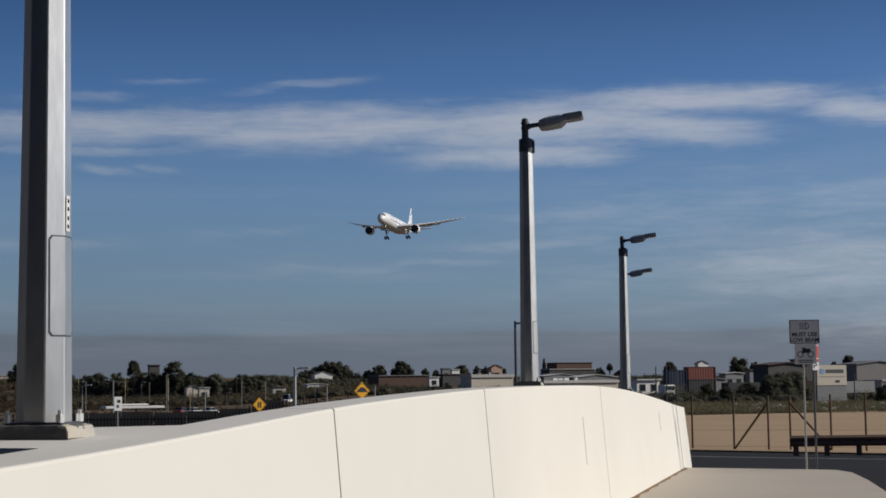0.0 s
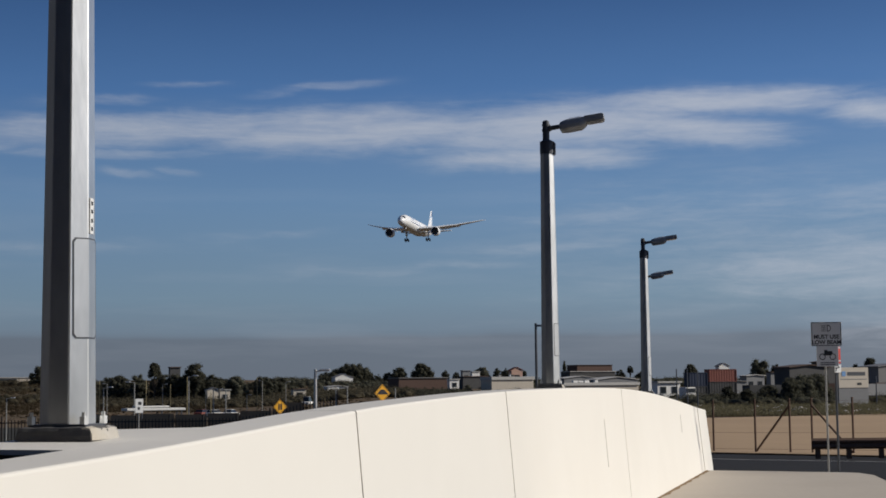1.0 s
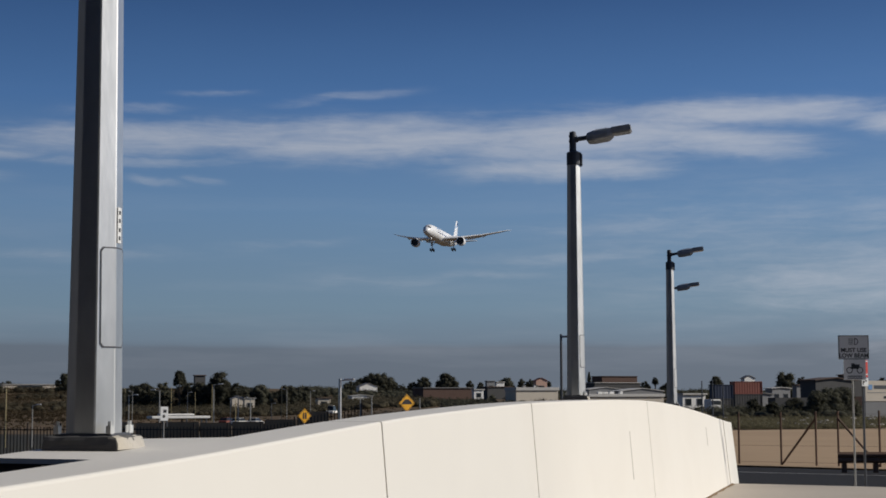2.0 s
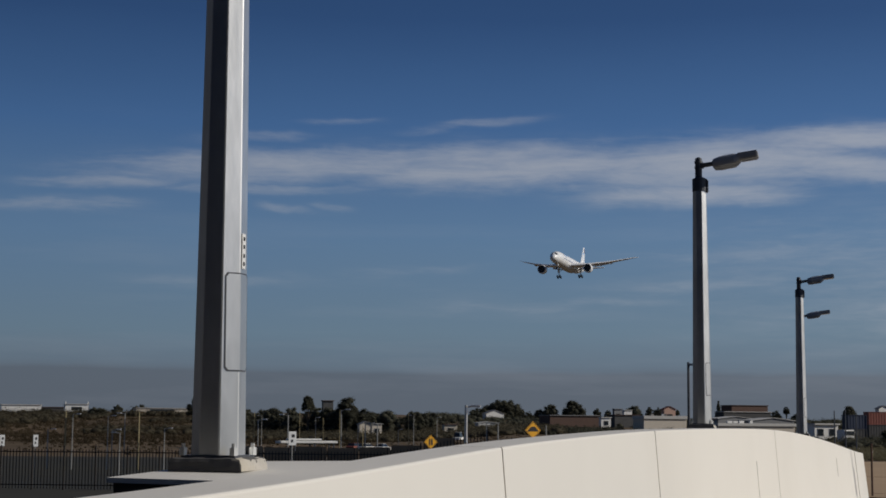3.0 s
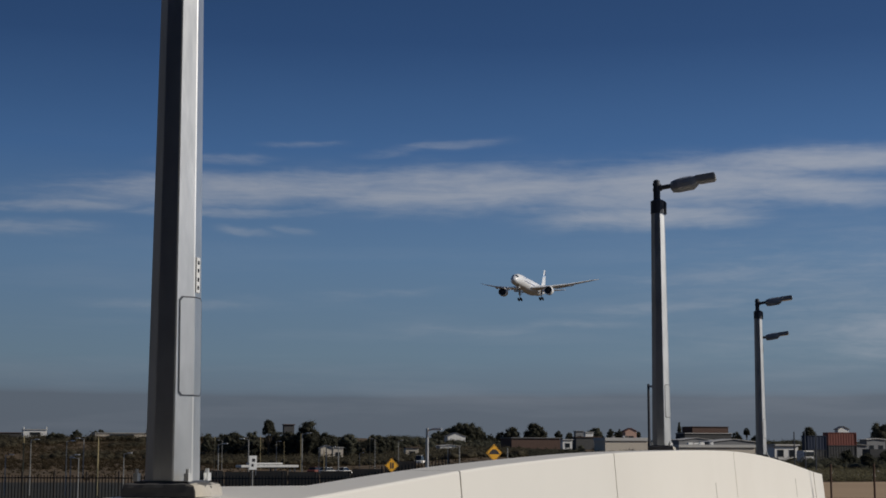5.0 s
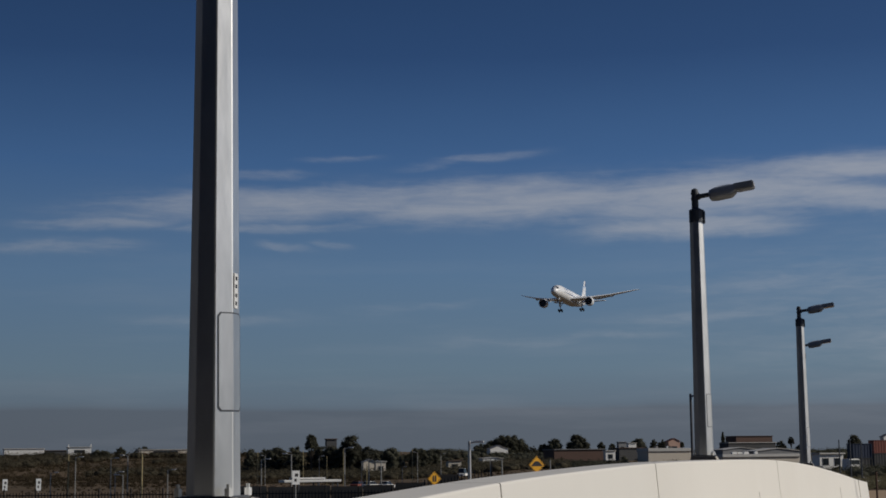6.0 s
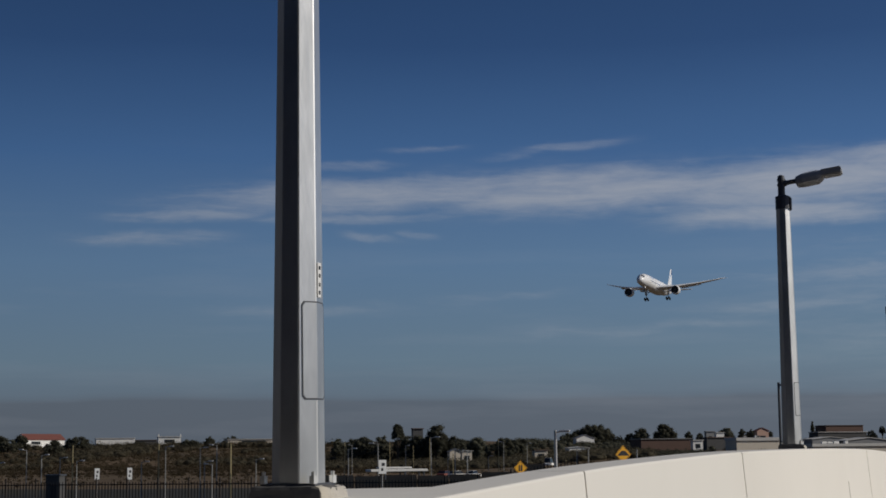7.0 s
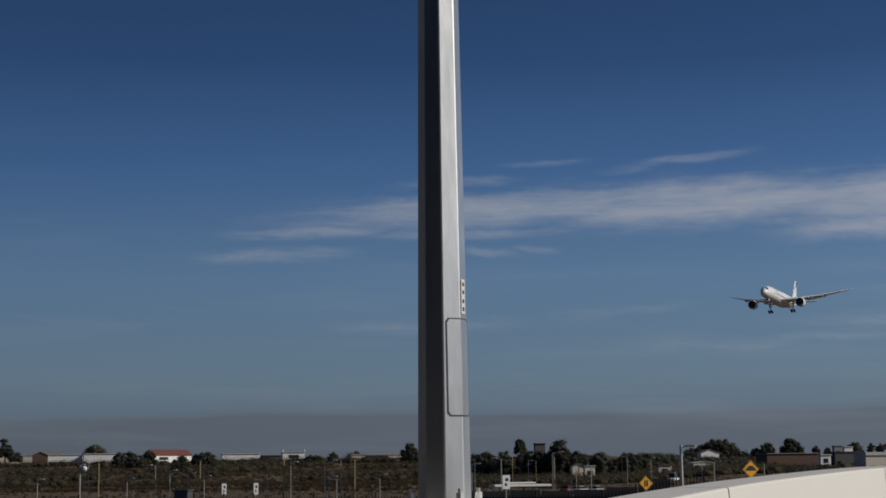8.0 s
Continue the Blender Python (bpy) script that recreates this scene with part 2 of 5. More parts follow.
M["red_steel"] = material("faded red container", (0.22, 0.062, 0.04), 0.6, vary=0.12, grain=1.0, stain=0.3)
M["blue_steel"] = material("dark blue container", (0.013, 0.024, 0.055), 0.6, vary=0.12, grain=1.0, stain=0.3)
M["yellow"] = material("yellow sign sheeting", (0.86, 0.42, 0.01), 0.5, vary=0.04, bump=0.0)
M["sign_white"] = material("white sign sheeting", (0.70, 0.70, 0.70), 0.5, vary=0.03, bump=0.0)
M["sign_red"] = material("red sign sheeting", (0.65, 0.05, 0.03), 0.5, vary=0.03, bump=0.0)
M["post_yellow"] = material("ochre painted post", (0.34, 0.275, 0.14), 0.6, vary=0.1, bump=0.0)
M["post_pale"] = material("pale galvanised post", (0.34, 0.335, 0.315), 0.6, 0.2, vary=0.12, bump=0.0)
M["unseen_wall"] = material("dark unseen wall", (0.020, 0.024, 0.034), 0.85, vary=0.2, grain=0.8, stain=0.12, bump=0.03)
M["soil"] = material("brown dirt", (0.20, 0.14, 0.085), 0.95, vary=0.3, grain=20.0, stain=3.0, bump=0.3, spec=0.1)
M["rusty_steel"] = material("rusty brown steel", (0.15, 0.098, 0.072), 0.85, vary=0.25, grain=12.0, spec=0.2)
M["mesh_screen"] = material("worn green-brown mesh", (0.38, 0.27, 0.17), 0.95, vary=0.3, grain=1.2, stain=0.3, bump=0.0, spec=0.1)
M["rust"] = material("dark rusted steel", (0.045, 0.036, 0.03), 0.8, vary=0.25, grain=12.0)
M["plane_white"] = material("white aircraft paint", (0.90, 0.90, 0.89), 0.3, vary=0.02, grain=0.5, stain=0.08, bump=0.0)
M["plane_grey"] = material("pale grey wing paint", (0.74, 0.75, 0.75), 0.35, vary=0.04, grain=0.5, stain=0.08, bump=0.0)
M["plane_blue"] = material("dark blue livery paint", (0.012, 0.030, 0.14), 0.35, vary=0.04, bump=0.0)
M["plane_sky"] = material("light blue livery paint", (0.22, 0.40, 0.68), 0.35, vary=0.04, bump=0.0)
M["tyre"] = material("black rubber", (0.02, 0.02, 0.02), 0.85, vary=0.15, bump=0.0)
M["orange_soil"] = material("rusty red growth", (0.16, 0.065, 0.025), 0.95, vary=0.35, grain=0.6, stain=0.1, bump=0.0, spec=0.12)


# ---------------------------------------------------------------- shapes
def link_mesh(name, bm, mat, smooth=False):
    me = bpy.data.meshes.new(name)
    bm.normal_update()
    bm.to_mesh(me)
    bm.free()
    me.materials.append(mat)
    if smooth:
        me.polygons.foreach_set("use_smooth", [True] * len(me.polygons))
    return new(name, me)


def part(name, bm, mat, parent, label="", smooth=False):
    ob = link_mesh(name, bm, mat, smooth)
    ob.parent = parent
    return tagged(ob, label)


def thing(name, m, label, category, group="", kind=""):
    ob = new(name)
    ob.empty_display_size = 0.2
    ob.matrix_world = m
    return tagged(ob, label, category, group, kind)


def box(bm, c, s, bevel=0.0, m=None):
    made = bmesh.ops.create_cube(bm, size=1.0)["verts"]
    mat = Matrix.Translation(c) @ Matrix.Diagonal((*s, 1))
    bmesh.ops.transform(bm, matrix=mat, verts=made)
    if bevel:
        edges = list({e for v in made for e in v.link_edges})
        got = bmesh.ops.bevel(bm, geom=edges, offset=bevel, segments=2, affect="EDGES")
        made = list({v for f in got["faces"] for v in f.verts} | {v for v in made if v.is_valid})
    if m:
        bmesh.ops.transform(bm, matrix=m, verts=made)
    return made


def loft(bm, rings, close=True, caps=True):
    """Joins rings of equal length with quads."""
    made = [[bm.verts.new(p) for p in ring] for ring in rings]
    n = len(made[0])
    for lo, hi in zip(made, made[1:]):
        for k in range(n if close else n - 1):
            bm.faces.new((lo[k], lo[(k + 1) % n], hi[(k + 1) % n], hi[k]))
    if caps:
        bm.faces.new(made[0][::-1])
        bm.faces.new(made[-1])
    return made


def tube(bm, a, b, ra, rb=None, n=8, turn=0.0):
    a, b = Vector(a), Vector(b)
    rb = ra if rb is None else rb
    q = (b - a).to_track_quat("Z", "Y")
    rings = []
    for p, r in ((a, ra), (b, rb)):
        rings.append([p + q @ Vector((r * math.cos(turn + 2 * math.pi * k / n), r * math.sin(turn + 2 * math.pi * k / n), 0)) for k in range(n)])
    loft(bm, rings)


def fresh(fn, *args, **kw):
    bm = bmesh.new()
    fn(bm, *args, **kw)
    return bm


def prism(bm, outline, y0, y1):
    """An outline in x, z drawn out from y0 to y1."""
    loft(bm, [[(x, y0, z) for x, z in outline], [(x, y1, z) for x, z in outline]])


def smooth01(x):
    x = min(1.0, max(0.0, x))
    return x * x * (3 - 2 * x)


def interp(x, xs, zs):
    return float(np.interp(x, xs, zs))


# ---------------------------------------------------------------- ground
def pole_line(y):
    return -3.0 + 0.198 * y


def ground_z(x, y):
    """Lowland and scrub hill to the left of the raised road, a flat lot and a gentle rise to the right."""
    left = interp(y, (40, 380, 500, 600, 690, 760, 1500), (-3.5, -3.5, -2.8, 1.5, 5.6, 7.0, 7.5))
    right = interp(y, (31, 44, 54, 124, 220, 300, 400, 560, 760, 900, 1500), (-0.17, -0.52, -0.72, -1.0, -1.3, -1.2, -0.6, 0.6, 3.6, 5.0, 6.0))
    az = math.degrees(math.atan2(x, max(y, 1.0)))
    far = smooth01((az + 9) / 7.0)
    near = smooth01((x - pole_line(y) + 5.0) / 4.0)
    w = near + (far - near) * smooth01((y - 35) / 40)
    lumps = 0.5 * noise.noise((x * 0.03, y * 0.03, 0.0)) * smooth01((y - 150) / 150)
    return left * (1 - w) + right * w + lumps


def sheet(name, xs, ys, mat, lift=0.0, keep=None, label="", category="ground"):
    bm = bmesh.new()
    grid = [[bm.verts.new((x, y, ground_z(x, y) + lift)) for x in xs] for y in ys]
    for j in range(len(ys) - 1):
        for k in range(len(xs) - 1):
            cx, cy = (xs[k] + xs[k + 1]) / 2, (ys[j] + ys[j + 1]) / 2
            if keep is None or keep(cx, cy):
                bm.faces.new((grid[j][k], grid[j][k + 1], grid[j + 1][k + 1], grid[j + 1][k]))
    bmesh.ops.delete(bm, geom=[v for v in bm.verts if not v.link_faces], context="VERTS")
    ob = link_mesh(name, bm, mat, True)
    return tagged(ob, label, category, kind="structure")


def steps(*spans):
    out = []
    for lo, hi, n in spans:
        out += [lo + (hi - lo) * k / n for k in range(n)]
    return out + [spans[-1][1]]


xs = steps((-4000, -700, 8), (-700, -300, 16), (-300, -40, 40), (-40, 40, 80), (40, 300, 40), (300, 700, 16), (700, 4000, 8))
ys = steps((-4000, -300, 6), (-300, -40, 10), (-40, 80, 100), (80, 400, 50), (400, 1000, 60), (1000, 4500, 8))
sheet("ground", xs, ys, M["scrub_ground"], 0.0, None, "dry brown scrub ground reaching the horizon")

inner_x = [x for x in xs if -300 <= x <= 0]
inner_y = [y for y in ys if 40 <= y <= 230]
sheet("car_park", inner_x, inner_y, M["park_ground"], 0.03, lambda x, y: math.degrees(math.atan2(x, y)) < -2.0, "dark worn car park surface in the lowland")

# the road's far edge runs from behind the wall towards the near right
EDGE_A, EDGE_B = Vector((8.4, 51.0)), Vector((12.8, 43.8))
EDGE_WAY = (EDGE_B - EDGE_A).normalized()
EDGE_OUT = Vector((-EDGE_WAY.y, EDGE_WAY.x))


def beyond(x, y):
    """Metres past the road's far edge, away from the camera."""
    return (Vector((x, y)) - EDGE_A).dot(EDGE_OUT)


def ribbon(name, inner, outer, w0, w1, lift, mat, label, category):
    """A strip along the road's far edge, between two distances from it."""
    bm = bmesh.new()
    n, m = 90, 60
    rows = []
    for k in range(n + 1):
        s = inner + (outer - inner) * k / n
        row = []
        for j in range(m + 1):
            p = EDGE_A + EDGE_WAY * s + EDGE_OUT * (w0 + (w1 - w0) * j / m)
            row.append(bm.verts.new((p.x, p.y, ground_z(p.x, p.y) + lift)))
        rows.append(row)
    for k in range(n):
        for j in range(m):
            bm.faces.new((rows[k][j], rows[k + 1][j], rows[k + 1][j + 1], rows[k][j + 1]))
    return tagged(link_mesh(name, bm, mat, True), label, category, kind="structure")


ribbon("road", -12.0, 70.0, -48.0, 0.0, 0.03, M["asphalt"], "dark asphalt road beyond the footpath", "road")
ribbon("road_marking", -11.0, 69.0, -4.3, -4.15, 0.040, M["road_paint"], "thin white painted edge line on the road", "marking")
ribbon("sand_lot", -56.0, 150.0, 0.6, 100.0, 0.06, M["sand"], "flat sandy vacant lot behind the wire fence", "lot")


# ---------------------------------------------------------------- parapet wall
TOP_Y = (-12, 0, 4.95, 5.8, 7.05, 8.77, 10.3, 13.2, 15.4, 17.4, 19.9, 21.9, 23.8, 26.4, 29.1, 31.2)
TOP_Z = (1.25, 1.27, 1.354, 1.375, 1.416, 1.485, 1.52, 1.575, 1.588, 1.595, 1.582, 1.537, 1.468, 1.345, 1.199, 1.105)


def wall_front(y):
    """The front edge of the wall's top: straight, then bowing out to its right."""
    d = y - 12
    return -2.4 + 0.198 * y + 0.0285 * (d + math.sqrt(d * d + 9)) - 0.0155


def wall_top(y):
    return sum(interp(y + d, TOP_Y, TOP_Z) for d in (-0.9, -0.45, 0, 0.45, 0.9)) / 5


def wall_ring(y, inset=0.0):
    """The section of the wall at y: battered face, chamfered top, back face."""
    x, top = wall_front(y), wall_top(y)
    slope = (wall_front(y + 0.1) - wall_front(y - 0.1)) / 0.2
    out = Vector((1.0, -slope, 0)).normalized()
    base = Vector((x, y, 0))
    section = [(0.14, -0.3), (0.125 - inset, 0.0), (0.004 - inset, top - 0.014 - inset), (0.001 - inset, top - 0.006 - inset), (-0.004 - inset, top - 0.002 - inset), (-0.012 - inset, top - inset), (-0.33 + inset, top - inset), (-0.35 + inset, top - 0.03 - inset), (-0.36 + inset, -3.6)]
    return [base + out * o + Vector((0, 0, z)) for o, z in section]


wall = thing("parapet_wall", Matrix.Identity(4), "long low wall of smooth white painted concrete panels", "wall", kind="structure")
joints = [-12.0, -8.4, -3.6, 1.6, 8.82, 13.25, 19.9, 29.15, 30.7]
for y0, y1 in zip(joints, joints[1:]):
    n = max(2, int((y1 - y0) / 0.4))
    bm = bmesh.new()
    gap0, gap1 = (0.05 if y == 29.15 else 0.012 for y in (y0, y1))
    loft(bm, [wall_ring(y0 + gap0 + (y1 - y0 - gap0 - gap1) * k / n) for k in range(n + 1)])
    panel = part("panel", bm, M["white_concrete"], wall)
bm = bmesh.new()
loft(bm, [wall_ring(-11.9 + 42.5 * k / 90, 0.018) for k in range(91)])
part("joint_filler", bm, M["joint"], wall, "recessed grey joint filler")


def face_mark(y, z0, z1, width):
    """A thin upright groove line on the wall's face."""
    bm = bmesh.new()
    rings = []
    for z in (z0, z1):
        ring = []
        for dy, lift in ((-width, -0.004), (width, -0.004), (width, 0.003), (-width, 0.003)):
            foot, edge = wall_ring(y + dy)[1], wall_ring(y + dy)[2]
            p = foot.lerp(edge, z / edge.z)
            out = Vector((1.0, -0.22, 0)).normalized()
            ring.append(p + out * lift)
        rings.append(ring)
    loft(bm, rings)
    return part("seam", bm, M["joint"], wall)


face_mark(18.35, 0.66, 1.22, 0.014)
face_mark(26.2, 0.82, 1.12, 0.02)


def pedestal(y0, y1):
    """The wall's top drawn out backwards to carry a lamp: a pale cap on a body painted dark for its shade."""

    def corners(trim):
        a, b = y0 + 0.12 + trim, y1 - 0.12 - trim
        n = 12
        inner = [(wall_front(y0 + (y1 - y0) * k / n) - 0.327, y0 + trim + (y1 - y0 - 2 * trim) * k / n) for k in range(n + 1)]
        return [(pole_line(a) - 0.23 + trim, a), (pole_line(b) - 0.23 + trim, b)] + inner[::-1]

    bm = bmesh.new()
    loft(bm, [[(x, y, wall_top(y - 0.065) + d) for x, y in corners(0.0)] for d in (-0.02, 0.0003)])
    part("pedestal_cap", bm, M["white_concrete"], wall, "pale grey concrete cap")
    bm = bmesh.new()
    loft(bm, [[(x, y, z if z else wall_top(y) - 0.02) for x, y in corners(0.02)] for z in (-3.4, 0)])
    part("pedestal", bm, M["shaded_concrete"], wall, "concrete pedestal, painted dark for its shaded sides")


# ---------------------------------------------------------------- street lamps
ALONG = math.degrees(math.atan2(1, 0.198))  # direction of the row of lamps


TAPER = 0.064  # the shaft narrows by so much to its top


def street_lamp(x, y, z, label, flat0=0.218, turn=0.0, lean=0.0):
    """A galvanised octagonal pole on a bolted base plate, with a single flat lamp on a short arm."""
    lamp = thing("street_lamp", pose(x, y, z, 0, 0, ALONG - 90 + turn) @ pose(0, 0, 0, 0, lean, 0), label, "street lamp", "lamps along the wall")
    bm = bmesh.new()
    # eight-sided shaft with slightly rolled edges; local +x points over the footpath
    rings = []
    for h, flat in ((0.064, flat0), (3.28, flat0 - TAPER)):
        ring = []
        for k in range(8):
            for d in (-2.0, 2.0):
                ang = radians(22.5 + 45 * k + d)
                r = flat / 2 / math.cos(radians(22.5 - abs(d)))
                ring.append((r * math.cos(ang), r * math.sin(ang), h))
        rings.append(ring)
    loft(bm, rings)
    part("pole", bm, M["galvanised"], lamp)
    # pad painted dark for its shaded sides; paler grout stands for the sunlit one
    part("grout_pad", fresh(mound, 0.166, 0.058, x), M["shaded_concrete"], lamp, "uneven concrete pad, painted dark for its shaded side")
    part("grout", fresh(smear, 0.170, 0.055, x), M["grout"], lamp, "yellowish smeared grout, paler for the sunlit side")
    part("base_plate", fresh(box, (0, 0, 0.059), (0.25, 0.25, 0.018), 0.004), M["dark_steel"], lamp)
    for sx in (-1, 1):
        for sy in (-1, 1):
            bm = bmesh.new()
            tube(bm, (sx * 0.115, sy * 0.115, 0.066), (sx * 0.115, sy * 0.115, 0.100), 0.018, n=6)
            tube(bm, (sx * 0.115, sy * 0.115, 0.10), (sx * 0.115, sy * 0.115, 0.118), 0.009, n=8)
            part("bolt", bm, M["galvanised"], lamp)
    # access door on the facets towards the footpath, its gap cut as a thin dark line
    door = part("access_door", fresh(door_plate, flat0, 0.0035, 0.434, 0.852), M["galvanised"], lamp)
    part("door_gap", fresh(door_gap, flat0), M["dark_steel"], door)
    plate = part("number_plate", fresh(box, (0.1035, -0.012, 0.955), (0.003, 0.042, 0.155), 0.001), M["sticker"], lamp, "small white number plate")
    for k, h in enumerate((0.90, 0.935, 0.975, 1.01)):
        part("bar", fresh(box, (0.1055, -0.012, h), (0.002, 0.018, 0.016)), M["black"], plate)
    bm = bmesh.new()
    tube(bm, (0.004, 0, 3.13), (0.004, 0, 3.295), 0.100, 0.099, 16)
    tube(bm, (0, 0, 3.295), (0, 0, 3.32), 0.098, 0.055, 16)
    part("collar", bm, M["dark_steel"], lamp)
    part("gear_box", fresh(box, (0.085, 0, 3.20), (0.06, 0.10, 0.17), 0.01), M["dark_steel"], lamp)
    bm = bmesh.new()
    tube(bm, (-0.01, 0, 3.30), (-0.01, 0, 3.575), 0.047, 0.045, 14)
    tube(bm, (-0.01, 0, 3.575), (-0.01, 0, 3.59), 0.042, 0.02, 14)
    for h in (3.44, 3.51):
        tube(bm, (-0.01, 0, h), (-0.01, 0, h + 0.03), 0.053, n=14)
    part("spigot", bm, M["dark_steel"], lamp)
    tilt = pose(0.0, 0, 3.455, 0, -7.5, 0)
    bm = bmesh.new()
    tube(bm, (0, 0, 0.02), (0.24, 0, 0.02), 0.033, 0.030, 12)
    tube(bm, (0.02, 0, 0.02), (0.06, 0, 0.02), 0.044, n=12)
    bmesh.ops.transform(bm, matrix=tilt, verts=bm.verts)
    part("arm", bm, M["dark_steel"], lamp)
    bm = bmesh.new()
    rings = []
    for px, wide, lo, hi in ((0.18, 0.06, -0.03, 0.05), (0.20, 0.12, -0.065, 0.07), (0.28, 0.14, -0.075, 0.09), (0.47, 0.145, -0.07, 0.095), (0.51, 0.135, -0.045, 0.09), (0.54, 0.13, -0.02, 0.085)):
        ring = []
        for k in range(16):
            ang = 2 * math.pi * k / 16
            c, s = math.cos(ang), math.sin(ang)
            mid, half = (lo + hi) / 2, (hi - lo) / 2
            ring.append((px, wide * abs(c) ** 0.5 * (1 if c > 0 else -1), mid + half * abs(s) ** 0.6 * (1 if s > 0 else -1)))
        rings.append(ring)
    loft(bm, rings)
    bmesh.ops.transform(bm, matrix=tilt, verts=bm.verts)
    body = part("lamp_body", bm, M["lamp_grey"], lamp, smooth=False)
    bm = bmesh.new()
    box(bm, (0.65, 0, 0.045), (0.27, 0.27, 0.085), 0.012, tilt)
    part("lamp_head", bm, M["lamp_grey"], body)
    bm = bmesh.new()
    box(bm, (0.66, 0, 0.0), (0.20, 0.22, 0.012), 0.0, tilt)
    part("lens", bm, M["glass"], body, "pale glass lens")
    bm = bmesh.new()
    for k in range(6):
        box(bm, (0.33 + k * 0.026, 0, 0.094), (0.006, 0.18, 0.014), 0.0, tilt)
    part("cooling_fins", bm, M["lamp_grey"], body)
    return lamp


def mound(bm, half, high, seed):
    """A trowelled square pad with lumpy sides and a sagging rim."""
    n = 14
    square = [(-1 + 2 * k / n, -1) for k in range(n)] + [(1, -1 + 2 * k / n) for k in range(n)] + [(1 - 2 * k / n, 1) for k in range(n)] + [(-1, 1 - 2 * k / n) for k in range(n)]
    rings = []
    for size, h in ((1.0, 0.0), (0.985, 0.35), (0.96, 0.7), (0.92, 0.92), (0.80, 1.0), (0.60, 0.98)):
        ring = []
        for px, py in square:
            wob = noise.noise((px * 3.1 + seed, py * 3.1, h * 4))
            s = half * size * (1 + 0.035 * wob)
            ring.append((px * s, py * s, high * h * (1 + 0.10 * noise.noise((px * 2.3, py * 2.3 + seed, 2.0)))))
        rings.append(ring)
    loft(bm, rings)


def smear(bm, half, high, seed):
    """A thin coat of grout on the pad's side towards the footpath, paler than the pad for the sun there."""
    rings = []
    for k in range(15):
        v = -0.96 + 1.92 * k / 14
        row = []
        for off, h in ((-0.03, 0.0), (0.0, 0.0), (-0.004, 0.45), (-0.014, 0.86), (-0.03, 0.97), (-0.05, 0.9)):
            wob = noise.noise((v * 3.3 + seed, h * 3.0, 7.0))
            row.append((half * (1 + 0.03 * wob) + off, half * v * (1 - 0.06 * h), 0.001 + high * h * (1 + 0.14 * noise.noise((v * 2.9, seed, 5.0)))))
        rings.append(row)
    loft(bm, rings)


def facet_point(off, side, h, out):
    """A point on the bent plate that covers two neighbouring facets. side: metres along the plate from the shared corner."""
    r = off / 2 / math.cos(radians(22.5)) + out
    corner = Vector((r * math.cos(radians(-22.5)), r * math.sin(radians(-22.5)), h))
    way = Vector((0, 1, 0)) if side > 0 else Vector((-math.cos(radians(45)), -math.sin(radians(45)), 0))
    return corner + way * abs(side)


def door_plate(bm, flat0, thick, z0, z1):
    for lo, hi in ((-0.067, 0.0), (0.0, 0.075)):
        rings = []
        for h in (z0, z0 + 0.015, z1 - 0.015, z1):
            flat = flat0 - TAPER * (h - 0.1) / 3.18
            trim = 0.012 if h in (z0, z1) else 0.0
            a = lo + trim if lo < 0 else lo
            b = hi - trim if hi > 0 else hi
            a, b = (a, b - 1e-5) if lo < 0 else (a + 1e-5, b)
            rings.append([facet_point(flat, a, h, 0.001), facet_point(flat, b, h, 0.001), facet_point(flat, b, h, thick), facet_point(flat, a, h, thick)])
        loft(bm, rings)


def door_gap(bm, flat0):
    for lo, hi in ((-0.072, 0.0), (0.0, 0.081)):
        rings = []
        for h in (0.428, 0.443, 0.843, 0.858):
            flat = flat0 - TAPER * (h - 0.1) / 3.18
            trim = 0.012 if h in (0.428, 0.858) else 0.0
            a = lo + trim if lo < 0 else lo + 1e-5
            b = hi - trim if hi > 0 else hi - 1e-5
            rings.append([facet_point(flat, a, h, -0.003), facet_point(flat, b, h, -0.003), facet_point(flat, b, h, 0.0022), facet_point(flat, a, h, 0.0022)])
        loft(bm, rings)


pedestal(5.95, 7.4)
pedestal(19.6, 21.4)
LAMPS = [(-1.707, 6.6, 1.400), (1.13, 20.5, 1.585), (4.15, 35.5, 1.42), (4.79, 41.0, 1.02)]
first = street_lamp(*LAMPS[0], "galvanised octagonal street lamp bolted onto the wall's pedestal", turn=4.0, lean=-0.12)
second = street_lamp(*LAMPS[1], "galvanised octagonal street lamp with a single flat LED head", 0.236, 2.0)
for x, y, z in LAMPS[2:]:
    copy_thing(second, pose(x, y, z, 0, 0, ALONG - 88))
for x, y, z in LAMPS[2:]:
    foot = ground_z(x, y)
    bm = bmesh.new()
    box(bm, (x, y, (foot - 0.5 + z) / 2), (0.7, 0.9, z - foot + 0.5), 0.03)
    plinth = link_mesh("lamp_plinth", bm, M["grey_concrete"])
    tagged(plinth, "grey concrete plinth under a street lamp", "plinth")

# ---------------------------------------------------------------- footpath
def path_right(y):
    """The footpath's kerb side."""
    return interp(y, (-40, 0, 22.9, 25.3, 27.55, 28.68), (-4.0, 2.0, 6.48, 6.90, 7.22, 7.10))


